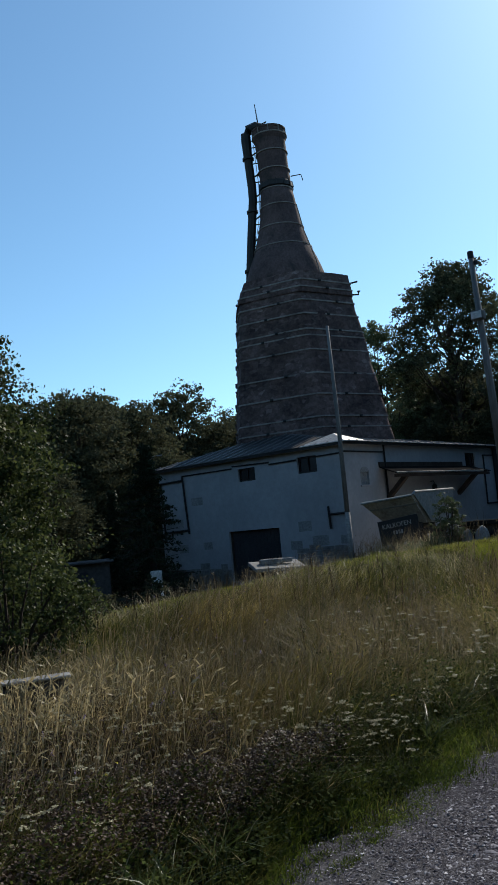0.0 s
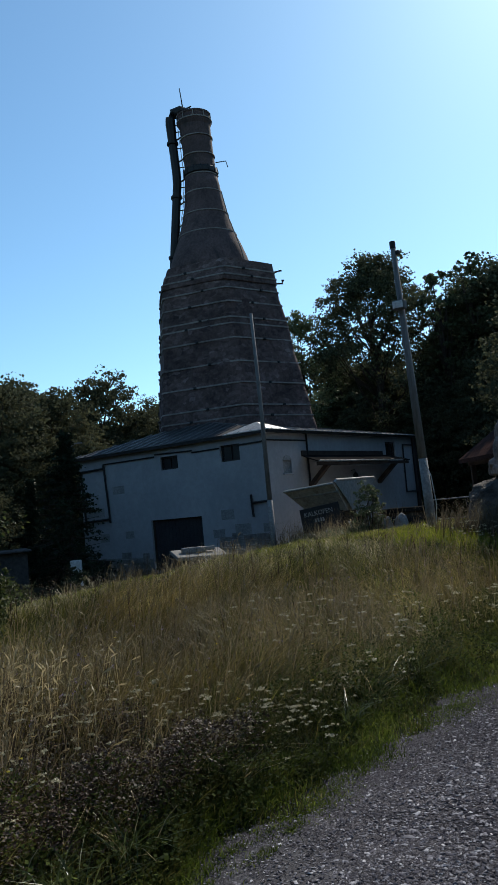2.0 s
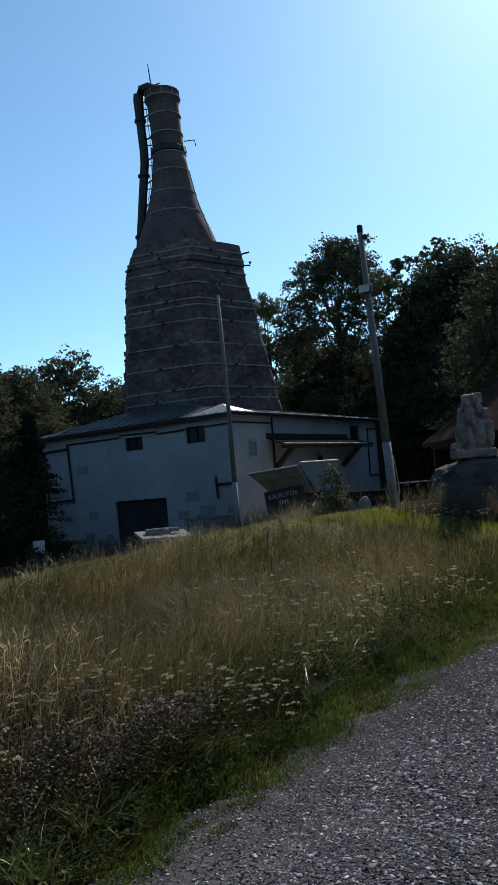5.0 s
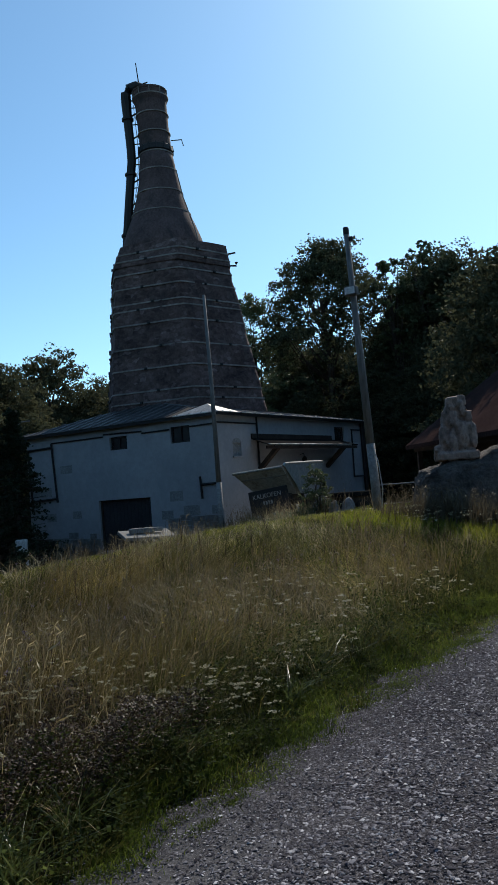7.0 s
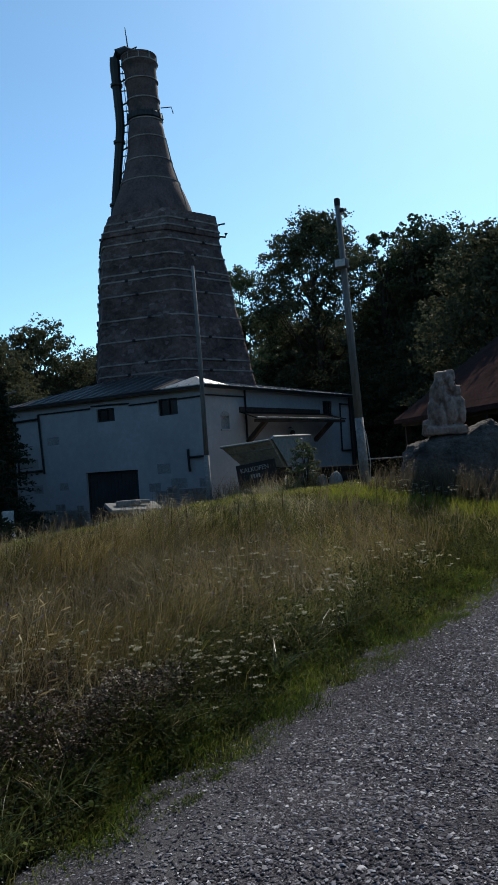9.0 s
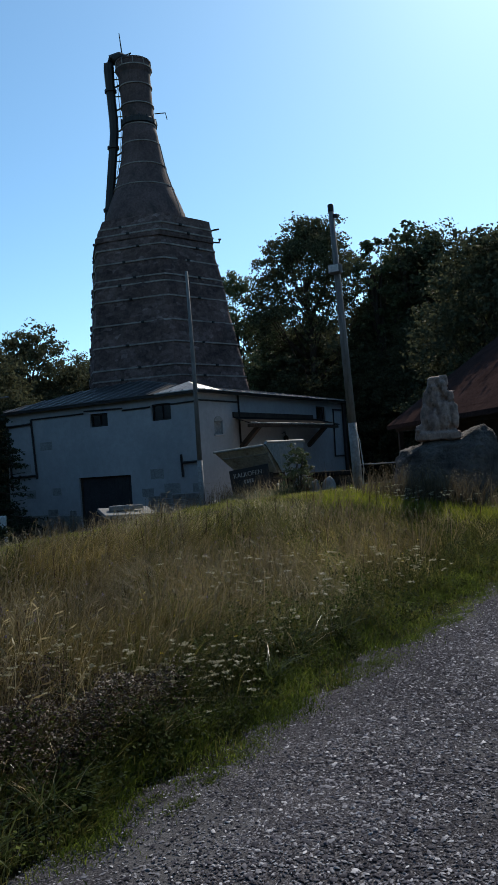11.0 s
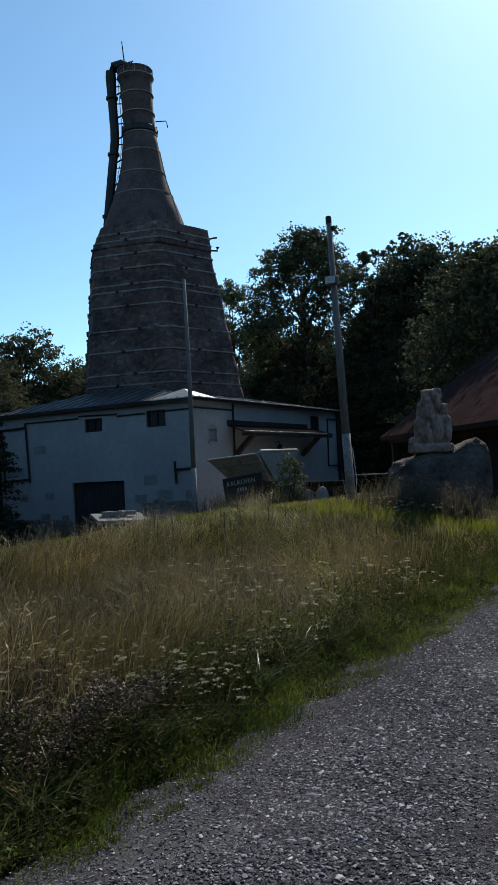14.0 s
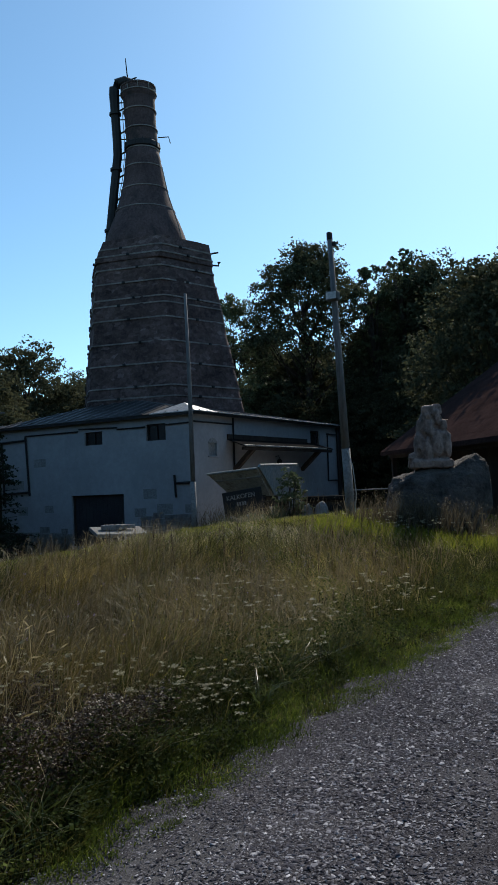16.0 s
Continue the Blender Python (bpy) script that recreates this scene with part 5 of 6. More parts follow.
def build_trees():
    dark = "dark broadleaf tree, in the wood behind the kiln and unseen as light blocks"
    a = make_tree(-25.4, 55.6, 19.7, 10.4, M_LEAF, 21, "large dark broadleaf tree with open crown behind the house", 52000, 0.20, 0.22, clumps=120)
    b = make_tree(-16.5, 58.5, 16.2, 10.5, M_LEAF, 33, dark, 36000, 0.24, 0.02, group="wood", clumps=130)
    c = make_tree(-43.0, 44.0, 13.2, 10.0, M_LEAF, 47, dark, 36000, 0.22, 0.01, group="wood", clumps=130)
    p = make_tree(-31.0, 54.5, 16.6, 7.0, M_LEAF_PALE, 55, "pale-leaved tree beside the kiln", 30000, 0.18, 0.10, clumps=90)
    d = make_tree(-36.0, 70.0, 11.0, 9.0, M_LEAF, 61, dark, 14000, 0.36, 0.0, group="wood", clumps=90)
    rng = random.Random(8)
    spots = [(-48, 38, 1.0, c), (-37.5, 50, 0.82, c), (-53, 45, 1.1, d), (-45, 52, 0.74, b), (-58, 36, 1.1, d), (-50.5, 31, 0.95, c), (-39, 57, 0.84, c),
             (-28, 55, 0.6, b), (-21.5, 54.5, 0.72, c), (-16.5, 54, 0.85, c), (-11.5, 55, 0.85, b), (-7.5, 59, 0.9, b), (-3.0, 56, 0.82, b), (1.5, 58, 1.3, d),
             (-12, 55, 0.8, d), (-6.5, 50, 0.72, c), (-2.0, 48, 0.85, d), (3.5, 46, 1.2, d), (-19.5, 61.5, 0.95, b), (-28.0, 62, 1.0, d), (-33.5, 60, 0.7, c), (-12.5, 65, 1.1, d),
             # (-2.8, 41) and (2.5, 38) stand out of view, added to shade the barn roof
             (-33, 48.5, 0.62, c), (-36.5, 36, 0.5, c), (-35.5, 28.5, 0.55, c), (-41, 36, 0.75, c), (-44, 30.5, 0.8, c), (-39.5, 25, 0.72, c), (-34, 20, 0.6, c), (8, 52, 1.1, d), (-20, 68, 1.1, d), (-5, 68, 1.1, d), (-33, 31.5, 0.55, c), (-36.5, 25, 0.6, c), (-31.5, 23.5, 0.42, c), (-29, 18.5, 0.4, c), (-26, 53, 0.6, c), (-9.5, 52, 0.7, c), (-4.5, 44, 0.65, c), (-9.0, 42.0, 0.92, c), (-2.8, 41.0, 1.1, c), (2.5, 38.0, 1.1, c), (7.5, 34, 1.2, d), (-13.5, 53.0, 0.85, c), (-20.6, 59.0, 0.78, b), (-18.0, 62.5, 0.78, b), (-39.2, 35.2, 0.85, c), (-37.9, 30.2, 0.82, c),
             # those with y below 0 are unseen, added behind the eye to cut sky light
             (-40.5, 49, 0.84, c), (-34.5, 54, 0.76, c), (-12, -13, 1.5, d), (-3, -16, 1.6, d), (6, -14, 1.5, d), (-20, -10, 1.0, d), (14, -9, 1.0, d), (-27, -3, 1.0, d), (0, -24, 1.6, d), (-14, -24, 1.6, d),
             (-30, 68, 0.8, d), (-24, 70, 1.0, d), (-17, 72, 1.1, d), (-11, 72, 1.1, d), (-4, 73, 1.1, d), (-42, 60, 0.9, d), (-48, 56, 0.9, d), (-54, 52, 0.9, d), (-60, 45, 0.9, d), (-33, 64, 0.7, d), (-28, 57, 0.9, d), (-22, 62, 1.0, d), (-62, 32, 1.0, d), (-52, 24, 1.0, d), (-44, 18, 0.9, d), (-34, 12, 0.7, d), (-38.5, 43.5, 0.8, c), (-35.5, 45.5, 0.75, c)]
    for x, y, s, t in spots:
        place(t, x + rng.uniform(-0.6, 0.6), y + rng.uniform(-0.6, 0.6), s * rng.uniform(0.94, 1.06), rng.uniform(0, 6.28))
    make_bare_tree(-35.2, 44.6, 12.5, 3)
    for x, y, h, k in ((-20.5, 56.6, 18.9, 71), (-18.3, 57.2, 19.4, 73), (-17.3, 57.6, 18.3, 74)):
        make_tree(x, y, h, 3.4, M_LEAF_PALE, k, "slim feathery grey-green tree rising out of the wood", 16000, 0.16, 0.25, clumps=60, peak=0.88)
    make_spruce(-22.7, 21.1, 6.0, 4.0, 75, "dark spruce standing by the house corner")
    make_spruce(-31.0, 26.5, 5.4, 2.1, 77, "dark spruce whose branches cross the white wall", reach=3.6)
    lit = "sunlit green tree at the meadow's edge"
    make_tree(-12.35, 7.25, 5.3, 3.9, M_LEAF_LIT, 81, lit, 52000, 0.07, 0.04, clumps=110)
    make_tree(-17.6, 9.6, 5.6, 4.0, M_LEAF_LIT, 83, lit, 26000, 0.08, 0.04, clumps=80)
    make_bush(-11.5, 7.0, 2.5, 2.0, M_LEAF_LIT, 85, "leafy green bush at the meadow's edge", 9000, 0.06)
    make_bush(-12.7, 8.8, 1.9, 1.7, M_LEAF_LIT, 87, "leafy green bush at the meadow's edge", 6000, 0.06)
    make_bush(-8.45, 5.45, 1.75, 1.5, M_LEAF_LIT, 101, "leafy green bush behind the low wall", 9000, 0.045)
    make_bush(-9.7, 6.8, 1.25, 1.5, M_LEAF_LIT, 103, "leafy green bush at the meadow's edge", 6000, 0.05)
    make_bush(-18.2, 13.6, 0.9, 2.4, M_LEAF, 89, "dark bramble bush in the hollow", 3500, 0.09)
    make_bush(-20.7, 19.2, 0.9, 1.0, M_LEAF, 91, "dark bramble bush before the shed", 1800, 0.09)
    make_bush(-11.85, 24.0, 1.9, 1.2, M_LEAF_PALE, 93, "bright green bush beside the tip wagon", 3600, 0.08)


# ---- meadow ----
def drift(x, y):
    """The way the grass is laid at a place: an angle that wanders from patch to patch."""
    return 2.4 + 1.5 * np.sin(0.55 * x + 0.3 * y) + 1.1 * np.sin(0.37 * y - 0.8 * x + 1.0) + 0.8 * np.sin(2.1 * x + 1.4 * np.sin(1.7 * y))


def blades(name, x, y, height, width, lean, material, seed, label, wind=(0.0, 0.0), laid=0.0, fine=False):
    """Bent grass blades thinning to a tip; laid: how far they bow with their patch."""
    rng = np.random.default_rng(seed)
    n = len(x)
    z = ground_z(x, y)
    a = rng.random(n) * 2 * np.pi
    h = height
    l = lean * (0.3 + rng.random(n))
    w = drift(x, y)
    dx = (np.cos(a) * l + wind[0] * 0.4 + laid * np.cos(w)) * h
    dy = (np.sin(a) * l + wind[1] * 0.4 + laid * np.sin(w)) * h
    sag = np.clip(0.14 + 0.22 * np.hypot(dx, dy) / np.maximum(h, 1e-3), 0, 0.55)
    b = rng.random(n) * np.pi
    wx, wy = np.cos(b) * width, np.sin(b) * width
    P = lambda f, k: np.stack([x + dx * f * f + wx * k, y + dy * f * f + wy * k, z + h * f * (1 - sag * f)], -1)
    if fine:
        v = np.stack([P(0, -0.3) - [0, 0, 0.03], P(0, 0.3) - [0, 0, 0.03], P(0.35, 0.5), P(0.35, -0.5), P(0.7, 0.36), P(0.7, -0.36), P(1.0, 0.0)], 1).reshape(-1, 3)
        base = 7 * np.arange(n)[:, None]
        loops = np.concatenate([base + [0, 1, 2, 3], base + [3, 2, 4, 5], base + [5, 4, 6]], 1).ravel()
        mesh_arrays(name, v, loops, np.tile([4, 4, 3], n), material, label, "grass", "stuff")
        return
    v = np.stack([P(0, 0.0) - [0, 0, 0.03], P(0.5, 0.5), P(0.5, -0.5), P(1.0, 0.0)], 1).reshape(-1, 3)
    base = 4 * np.arange(n)[:, None]
    loops = np.concatenate([base + [0, 1, 2], base + [2, 1, 3]], 1).ravel()
    mesh_arrays(name, v, loops, np.tile([3, 3], n), material, label, "grass", "stuff")


def tussocks(rng, spots, count, spread):
    """Places of blades that spring from shared roots."""
    c = spots[rng.integers(0, len(spots), count)]
    return c[:, 0] + rng.normal(0, spread, count), c[:, 1] + rng.normal(0, spread, count)


def heads(name, x, y, z, size, flat, material, seed, label, category, petals=7):
    """Seed heads and umbels: small tilted faces gathered round each stalk's top."""
    rng = np.random.default_rng(seed)
    n = len(x)
    c = np.repeat(np.stack([x, y, z], -1)[:, None], petals, 1) + rng.normal(0, 1, (n, petals, 3)) * (size[:, None, None] * np.array([1, 1, flat]))
    u = rng.normal(0, 1, (n, petals, 3)) * np.array([1, 1, 0.5])
    u /= np.linalg.norm(u, axis=-1, keepdims=True)
    w = np.cross(u, rng.normal(0, 1, (n, petals, 3)) * 0.5 + [0, 0, 1.0])
    w /= np.linalg.norm(w, axis=-1, keepdims=True)
    s = (size * 0.62)[:, None, None]
    v = np.stack([c - u * s, c + w * s, c + u * s, c - w * s], 2).reshape(-1, 3)
    mesh_arrays(name, v, np.arange(len(v)), np.full(n * petals, 4), material, label, category, "stuff")


def plumes(name, x, y, height, length, material, seed, label):
    """Nodding plumes on hair-thin stalks: a stalk face and a slender spindle each."""
    rng = np.random.default_rng(seed)
    n = len(x)
    z = ground_z(x, y)
    a = rng.random(n) * 2 * np.pi
    l = 0.55 * rng.random(n)
    d = np.stack([np.cos(a) * l + 0.2, np.sin(a) * l + 0.1, np.ones(n)], -1)
    d /= np.linalg.norm(d, axis=1)[:, None]
    base = np.stack([x, y, z], -1)
    tip = base + d * height[:, None]
    e = d + np.stack([np.cos(a), np.sin(a), -0.5 - rng.random(n)], -1) * 0.5
    e /= np.linalg.norm(e, axis=1)[:, None]
    s = np.cross(e, rng.normal(0, 1, (n, 3)))
    s /= np.linalg.norm(s, axis=1)[:, None]
    w = (0.0012 + 0.00022 * np.hypot(x, y))[:, None]
    L = length[:, None]
    v = np.stack([base - s * w, base + s * w, tip + s * w * 0.7, tip - s * w * 0.7, tip + e * L * 0.4 + s * L * 0.085, tip + e * L, tip + e * L * 0.4 - s * L * 0.085], 1).reshape(-1, 3)
    k = 7 * np.arange(n)[:, None]
    mesh_arrays(name, v, np.concatenate([k + [0, 1, 2, 3], k + [3, 2, 4, 5, 6]], 1).ravel(), np.tile([4, 5], n), material, label, "grass", "stuff")


def scatter(rng, n, near=True):
    """Places in the meadow: denser towards the track, none on it, none under the house."""
    d = 2.2 + (26.0 - 2.2) * rng.random(n) ** (1.35 if near else 1.0)
    a = radians(30.0) + (rng.random(n) - 0.5) * radians(76)
    x, y = -np.sin(a) * d, np.cos(a) * d
    # gather into tussocks with gaps between
    x, y = x + 0.055 * np.sin(13 * x + 2.2 * np.sin(4.1 * y)), y + 0.075 * np.sin(10 * y + 2.0 * np.sin(5.3 * x + 1.0))
    edge = np.array([road_edge(v) for v in np.arange(-5, 30, 0.1)])[np.clip(((y + 5) * 10).astype(int), 0, 349)]
    k = (x < edge - 0.04 + 0.08 * rng.random(n)) & (y < 27.9)
    return x[k], y[k]


def patchy(x, y, f, s):
    return np.sin(x * f + s) * np.sin(y * f * 0.8 + 2 * s) + 0.6 * np.sin(x * f * 2.3 + 3 * s + y * f * 1.7)


def build_meadow():
    rng = np.random.default_rng(42)
    off = lambda x, y: -2.48 + 0.16 * smooth_step(4.6, 8.5, y) - x
    far = lambda x, y: np.hypot(x, y)
    rise = lambda x, y: np.clip(0.85 + 0.30 * patchy(x, y, 2.3, 7.0) + 0.22 * patchy(x, y, 5.1, 2.0), 0.25, 1.7)
    x, y = scatter(rng, 300000)
    tall = rise(x, y) * smooth_step(-0.12, 0.8, off(x, y)) * (1 - 0.68 * smooth_step(12, 19, far(x, y)))
    blades("meadow_grass", x, y, (0.07 + 0.40 * tall) * (0.35 + 0.9 * rng.random(len(x))), 0.0022 + 0.0032 * rng.random(len(x)) + 0.00036 * far(x, y), 0.55, M_GRASS, 1, "tall green meadow grass", laid=0.30)
    x, y = scatter(rng, 330000)
    k = (patchy(x, y, 0.55, 1.0) + 0.6 * patchy(x, y, 1.9, 4.0) + 0.8 * smooth_step(4.5, 8, far(x, y)) > 1.9 * rng.random(len(x)) - 0.12) & (off(x, y) > 0.7 + 0.9 * rng.random(len(x))) & (rng.random(len(x)) < 0.16 + 0.84 * smooth_step(4.0, 7.0, far(x, y))) & (rng.random(len(x)) > 0.96 * smooth_step(11.0, 15.5, far(x, y)))
    x, y = x[k], y[k]
    h = (0.30 + 0.55 * rng.random(len(x))) * (0.6 + 0.4 * rise(x, y)) * (1 - 0.62 * smooth_step(12, 19, far(x, y)))
    blades("dry_grass", x, y, h, 0.0014 + 0.00034 * far(x, y), 0.45, M_DRY, 2, "long dry straw-coloured grass stalks", laid=0.62)
    x, y = scatter(rng, 26000)
    k = (off(x, y) > 0.9) & (patchy(x, y, 0.5, 1.0) + 0.5 * patchy(x, y, 1.4, 3.0) > -0.5 + 0.7 * rng.random(len(x))) & (far(x, y) < 15)
    x, y = x[k], y[k]
    plumes("seed_heads", x, y, (0.38 + 0.36 * rng.random(len(x))) * (0.65 + 0.35 * rise(x, y)), 0.03 + 0.05 * rng.random(len(x)), M_SEED, 3, "slender brown grass seed plumes")
    # crest band, its sunlight carried by the brighter blade colour
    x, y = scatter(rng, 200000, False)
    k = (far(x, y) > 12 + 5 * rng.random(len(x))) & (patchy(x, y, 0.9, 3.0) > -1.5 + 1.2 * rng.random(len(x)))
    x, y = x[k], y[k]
    blades("crest_sun_grass", x, y, (0.07 + 0.18 * rng.random(len(x))) * (0.45 + 0.6 * rise(x, y)), 0.006 + 0.006 * rng.random(len(x)), 0.6, M_CREST_SUN, 16, "crest grass coloured bright yellow-green to read as sunlit", laid=0.3)
    # short green verge along the track, in patches
    n = 90000
    y = 1.5 + 22 * rng.random(n) ** 1.3
    lip = -2.48 + 0.16 * smooth_step(4.6, 8.5, y)
    x = lip - 0.16 - 0.18 * smooth_step(5, 8, y) + rng.normal(0, 0.13, n) * (1 + 0.6 * smooth_step(4.5, 8, y)) + 0.10 * np.sin(2.9 * y + 1.0) + 0.06 * np.sin(7.3 * y)
    k = patchy(x, y, 2.2, 5.0) + 0.5 + 0.9 * smooth_step(4.5, 6.5, y) > -0.5 + 1.2 * rng.random(n)
    x, y, lip = x[k], y[k], lip[k]
    blades("verge_grass", x, y, 0.03 + 0.15 * rng.random(len(x)) * (0.25 + smooth_step(0, 0.5, lip + 0.1 - x)), 0.003 + 0.005 * rng.random(len(x)), 0.75, M_SHORT, 4, "short green verge grass along the track", laid=0.2)
    # the same grass carries on round both sides of the track
    n = 34000
    x = np.where(rng.random(n) < 0.6, -2.75 - 11 * rng.random(n), 3.1 + 9 * rng.random(n))
    y = np.where(x < 0, -12 + 14 * rng.random(n), -12 + 34 * rng.random(n))
    blades("side_grass", x, y, 0.15 + 0.3 * rng.random(n), 0.014 + 0.012 * rng.random(n), 0.8, M_GRASS, 19, "rough grass on either side of the track")
    # mats creeping over the gravel's edge
    n = 26000
    spots = np.stack([-2.45 + np.abs(rng.normal(0, 0.10, 150)), 2.2 + 13 * rng.random(150), 0.03 + 0.10 * rng.random(150) ** 2], -1)
    spots[:, 0] += 0.22 * smooth_step(4.6, 8.5, spots[:, 1])
    spots = np.concatenate([spots, [(-2.26, 5.6, 0.16), (-2.20, 5.75, 0.15), (-2.28, 5.5, 0.15), (-2.30, 3.95, 0.10), (-2.28, 3.7, 0.12), (-2.15, 7.4, 0.14)] * 3])
    c = spots[rng.integers(0, len(spots), n)]
    x, y = c[:, 0] + rng.normal(0, 0.5, n) * c[:, 2], c[:, 1] + rng.normal(0, 1.6, n) * c[:, 2]
    blades("edge_tufts", x, y, 0.012 + 0.04 * rng.random(n), np.full(n, 0.004), 0.9, M_SHORT, 14, "low grass mats creeping over the gravel")
    # arching tussocks of broad blades beside the track
    spots = np.stack(scatter(rng, 900), -1)
    d, o = far(spots[:, 0], spots[:, 1]), off(spots[:, 0], spots[:, 1])
    spots = spots[(o > 0.12) & (o < 1.9) & (d < 7.5)][:45]
    x, y = tussocks(rng, spots, 3200, 0.05)
    blades("broad_grass", x, y, 0.16 + 0.26 * rng.random(len(x)), 0.004 + 0.006 * rng.random(len(x)), 0.95, M_BROAD, 15, "broad arching grass blades in tussocks", laid=0.15, fine=True)
    x, y = tussocks(rng, spots[::2], 500, 0.06)
    blades("pale_blades", x, y, 0.20 + 0.22 * rng.random(len(x)), 0.004 + 0.004 * rng.random(len(x)), 1.1, M_STRAW, 24, "pale withered arching blades", laid=0.1, fine=True)
    # low leafy herbs crowding the meadow's foot beside the track
    x, y = scatter(rng, 280000)
    o, d = off(x, y), far(x, y)
    k = (d < 13) & (o > -0.02 + 0.12 * rng.random(len(x))) & ((o < 1.2 + 2.2 * rng.random(len(x))) | (d < 5.0 + 2.0 * rng.random(len(x)))) & (patchy(x, y, 1.3, 6.0) > -0.9)
    x, y = x[k], y[k]
    heads("meadow_herbs", x, y, ground_z(x, y) + (0.03 + 0.36 * rng.random(len(x)) ** 1.3 * rise(x, y)) * smooth_step(-0.25, 0.7, off(x, y)), 0.008 + 0.014 * rng.random(len(x)), 0.8, M_HERB, 18, "dark leafy herbs and clover at the meadow's foot", "herbs", 3)
    # pale straws bowed over the sward, their colour standing in for sun flecks
    x, y = scatter(rng, 60000)
    k = (off(x, y) > 0.6) & (patchy(x, y, 0.8, 5.0) > -0.6 + 1.5 * rng.random(len(x))) & (far(x, y) > 3.8) & (far(x, y) < 19)
    x, y = x[k], y[k]
    blades("sun_fleck_straws", x, y, 0.35 + 0.40 * rng.random(len(x)), 0.0012 + 0.00024 * far(x, y), 0.9, M_STRAW, 17, "pale straws bowed over the grass, standing in for sun flecks", laid=0.7)
    # flat umbels in loose drifts, densest round a few plants beside the track
    x, y = scatter(rng, 22000)
    k = (patchy(x, y, 0.9, 2.0) > -0.9 + 1.9 * rng.random(len(x))) & (off(x, y) > 0.45) & (off(x, y) < 2.4 + 1.4 * rng.random(len(x))) & (far(x, y) < 10) & (far(x, y) > 3.6)
    x, y = x[k][:620], y[k][:620]
    for cx, cy, sx, sy, n in ((-2.95, 4.55, 0.13, 0.22, 60), (-3.3, 4.2, 0.25, 0.25, 60), (-3.9, 4.2, 0.35, 0.3, 55), (-3.3, 7.0, 0.3, 0.5, 30), (-4.3, 3.6, 0.4, 0.35, 70)):
        x, y = np.concatenate([x, rng.normal(cx, sx, n)]), np.concatenate([y, rng.normal(cy, sy, n)])
    z = ground_z(x, y) + (0.20 + 0.28 * rng.random(len(x))) * (0.6 + 0.4 * smooth_step(0.2, 0.9, off(x, y)))
    heads("white_flowers", x, y, z, (0.006 + 0.009 * rng.random(len(x)) ** 1.5) * (0.7 + 0.06 * far(x, y)), 0.16, M_BLOOM, 5, "flat white umbels of wild yarrow", "flowers", 18)
    blades("flower_stalks", x, y, z - ground_z(x, y), np.full(len(x), 0.004), 0.02, M_HERB, 6, "thin flower stalks")
    x, y = scatter(rng, 700)
    k = (off(x, y) > 0.5) & (far(x, y) < 12)
    x, y = x[k][:50], y[k][:50]
    heads("yellow_flowers", x, y, ground_z(x, y) + 0.35 + 0.2 * rng.random(len(x)), np.full(len(x), 0.007), 0.4, M_YELLOW, 7, "small yellow meadow flowers", "flowers", 8)
    x, y = scatter(rng, 900)
    k = (off(x, y) > 0.8) & (far(x, y) < 12)
    x, y = x[k][:120], y[k][:120]
    z = ground_z(x, y) + 0.45 + 0.25 * rng.random(len(x))
    heads("thistle_heads", x, y, z, np.full(len(x), 0.008), 1.0, M_PURPLE, 8, "dull purple thistle heads", "flowers", 9)
    blades("thistle_stalks", x, y, z - ground_z(x, y), np.full(len(x), 0.008), 0.02, M_WEED, 9, "dark thistle stalks")
    # withered undergrowth where the track comes nearest, its dark colour also imitating shade there
    n = 52000
    x, y = -2.75 - 3.2 * rng.random(n), 1.4 + 2.7 * rng.random(n) ** 0.8
    k = off(x, y) > 0.25 + 0.3 * rng.random(n)
    x, y = x[k], y[k]
    heads("withered_shade_herbs", x, y, ground_z(x, y) + 0.08 + 0.34 * rng.random(len(x)) * rise(x, y), 0.006 + 0.010 * rng.random(len(x)), 0.9, M_DOCK, 29, "withered dark brown herbs, also darkening the grass in place of shade", "herbs", 3)
    # pale plumes leaning over the low wall's face
    x, y = rng.normal(-5.0, 0.42, 1500), rng.normal(3.2, 0.5, 1500)
    plumes("wall_plumes", x, y, 0.35 + 0.40 * rng.random(1500), 0.04 + 0.05 * rng.random(1500), M_STRAW, 30, "pale grass plumes leaning before the low wall")
    # tall dark dock and plantain spikes standing over the grass
    x, y = scatter(rng, 1500)
    k = (off(x, y) > 0.9) & (far(x, y) > 4.5) & (far(x, y) < 17)
    x, y = x[k][:330], y[k][:330]
    h = 0.5 + 0.4 * rng.random(len(x))
    blades("dock_stalks", x, y, h, 0.004 + 0.0006 * far(x, y), 0.08, M_DOCK, 25, "dark upright dock stalks")
    t = np.tile(np.linspace(0.55, 0.98, 7), len(x))
    xx, yy, hh = np.repeat(x, 7), np.repeat(y, 7), np.repeat(h, 7)
    heads("dock_seeds", xx, yy, ground_z(xx, yy) + hh * t * 0.9, 0.006 + 0.004 * rng.random(len(xx)), 1.3, M_DOCK, 26, "dark brown dock seed spikes", "weeds", 5)
    # dry weeds before the boulder, the wagon and the house foot
    wx, wy = [], []
    for cx, cy, rx, ry, n in ((-4.9, 15.75, 0.7, 0.25, 1500), (-14.0, 23.9, 1.0, 0.4, 800), (-22.5, 26.8, 4.5, 0.7, 1500), (-11.2, 23.4, 0.9, 0.4, 90), (-9.0, 26.5, 1.2, 0.5, 150), (-5.5, 4.0, 0.45, 0.45, 1100)):
        wx.append(rng.normal(cx, rx, n)), wy.append(rng.normal(cy, ry, n))
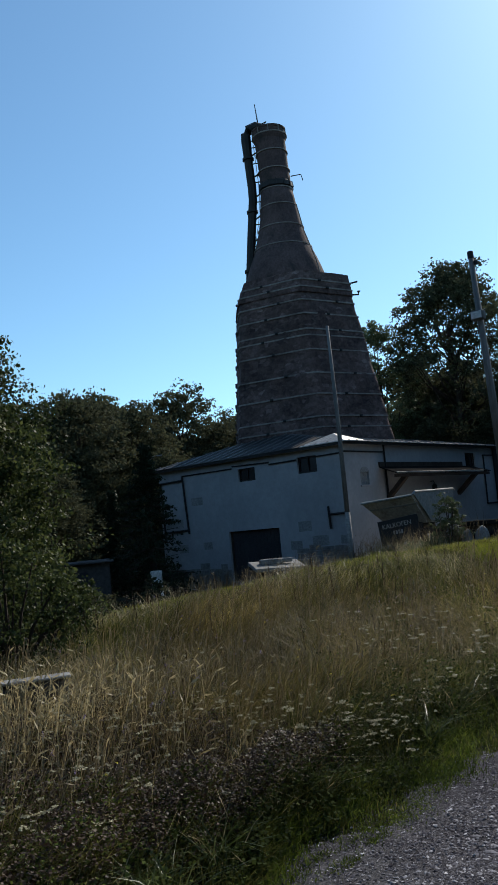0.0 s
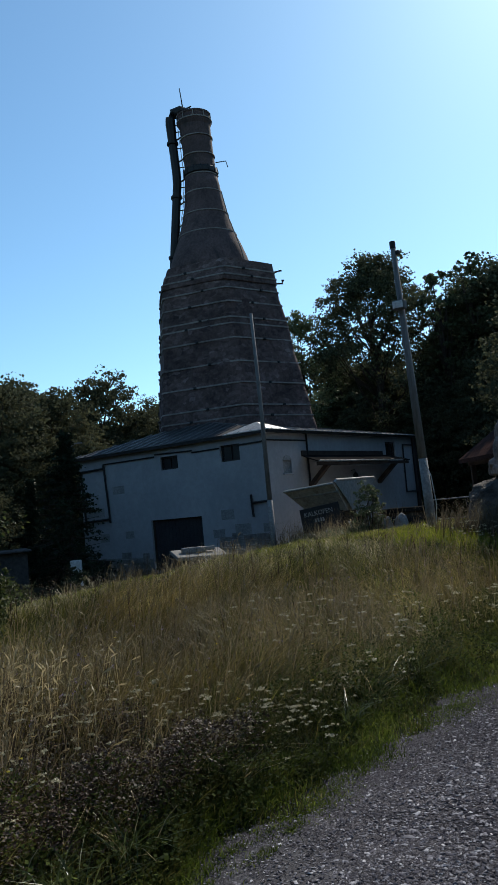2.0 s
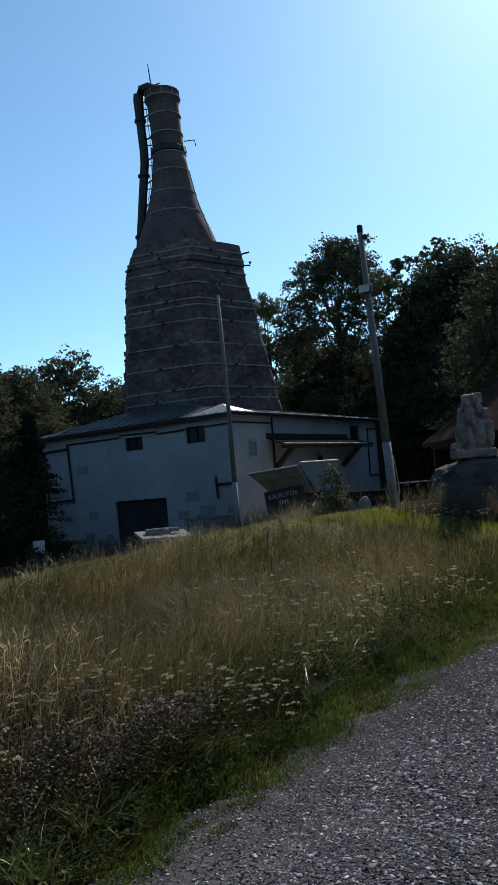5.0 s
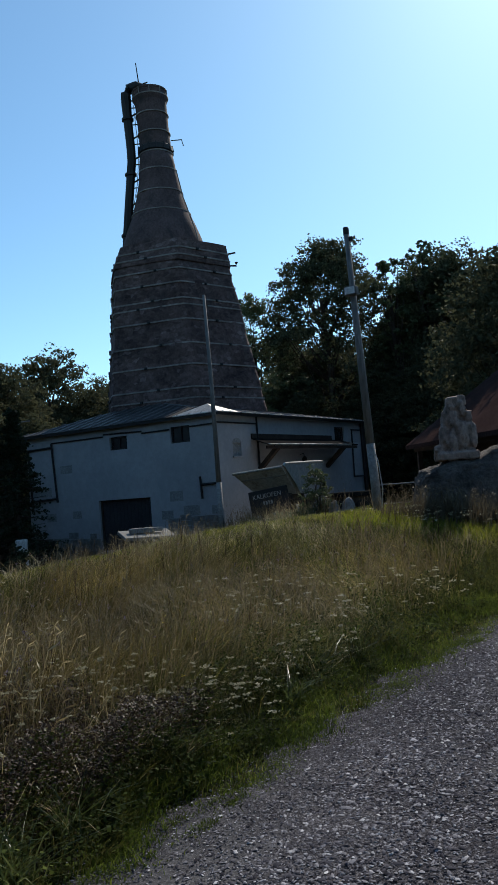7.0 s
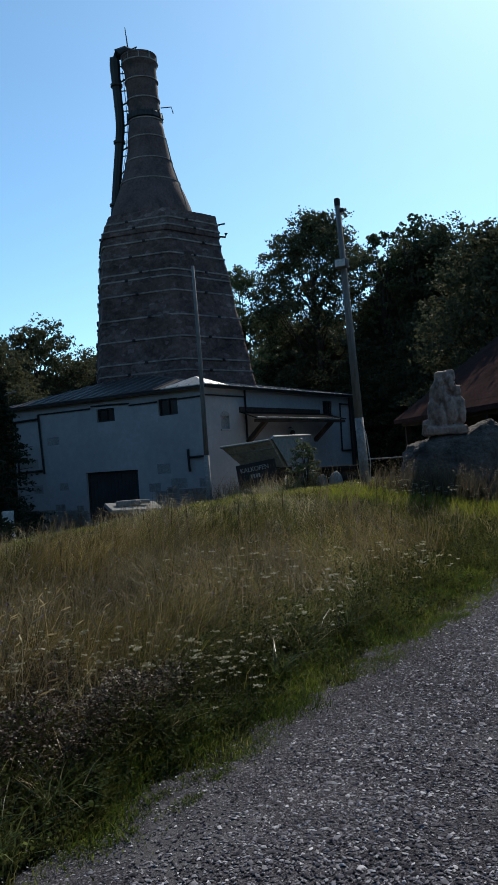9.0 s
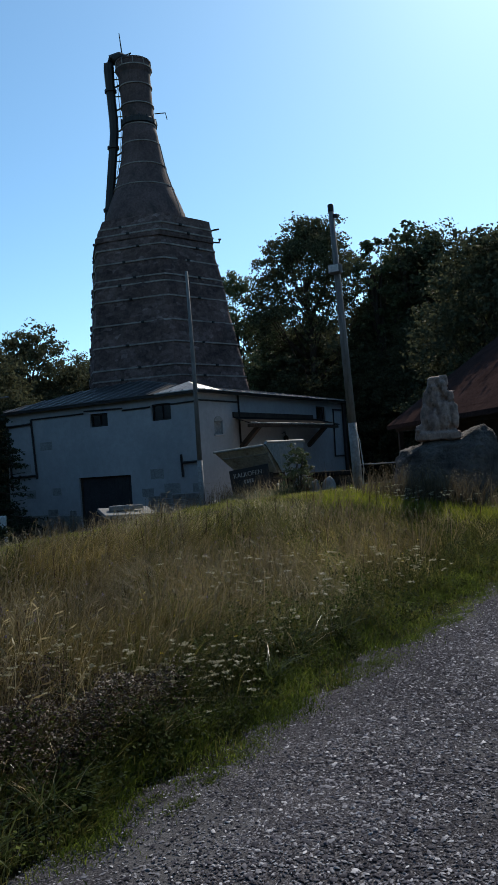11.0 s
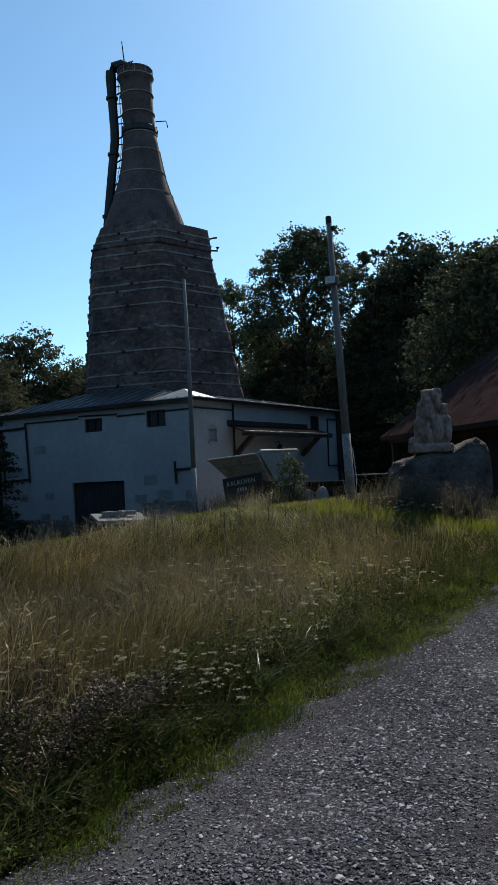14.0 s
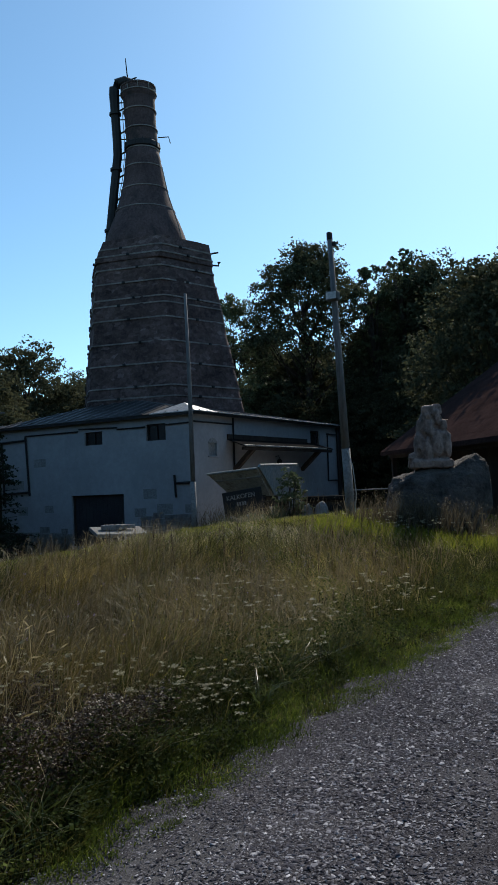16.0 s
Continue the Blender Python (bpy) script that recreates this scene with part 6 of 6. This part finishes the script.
    x, y = np.concatenate(wx), np.concatenate(wy)
    h = (0.5 + 0.6 * rng.random(len(x))) * np.where(y < 8, 0.75, np.where(y > 23, 1.45, 1.0))
    blades("weed_stalks", x, y, h, (0.012 + 0.008 * rng.random(len(x))) * np.where(y < 8, 0.3, 1.0), 0.25, M_WEED, 10, "tall dry weed stalks", (0.1, 0.1))
    # arching leafy weeds heaped before the sign, wagon and trolley
    spots = np.stack([rng.normal(-13.2, 0.95, 44), rng.normal(23.6, 0.4, 44)], -1)
    gx, gy = tussocks(rng, spots, 1500, 0.08)
    blades("wagon_weeds", gx, gy, 0.35 + 0.5 * rng.random(1500), 0.018 + 0.016 * rng.random(1500), 0.8, M_LEAF_PALE, 27, "tall arching pale green weeds before the wagon", fine=True)
    gx, gy = tussocks(rng, spots, 500, 0.12)
    blades("wagon_straws", gx, gy, 0.5 + 0.7 * rng.random(500), np.full(500, 0.012), 0.9, M_STRAW, 28, "bleached broken stalks before the wagon", fine=True)
    # green tussocks in the sun-bright colour and yarrow at the boulder's foot
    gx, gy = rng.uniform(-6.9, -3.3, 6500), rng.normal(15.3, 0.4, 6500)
    blades("boulder_grass", gx, gy, 0.28 + 0.26 * rng.random(6500), 0.008 + 0.006 * rng.random(6500), 0.45, M_CREST_SUN, 21, "grass at the boulder's foot, sunlight put into its colour")
    gx, gy = rng.normal(-4.9, 0.6, 70), rng.normal(15.4, 0.3, 70)
    heads("boulder_yarrow", gx, gy, ground_z(gx, gy) + 0.35 + 0.2 * rng.random(70), np.full(70, 0.022), 0.22, M_BLOOM, 22, "flat white umbels of yarrow before the boulder", "flowers", 12)
    blades("yarrow_stalks", gx, gy, np.full(70, 0.4), np.full(70, 0.008), 0.05, M_WEED, 23, "thin yarrow stalks before the boulder", (0, 0))
    k = rng.random(len(x)) < 0.35
    heads("weed_heads", x[k], y[k], (ground_z(x, y) + h * 0.85)[k], np.where(y[k] < 8, 0.006, 0.014), 1.6, M_SEED, 12, "dry weed seed heads", "weeds", 5)


build_ground()
build_road()
build_bounce_sheet()
build_stones()
build_house()
build_kiln()
build_poles()
build_boulder()
build_wagon()
build_railing()
build_barn()
build_left_yard()
build_trees()
build_meadow()
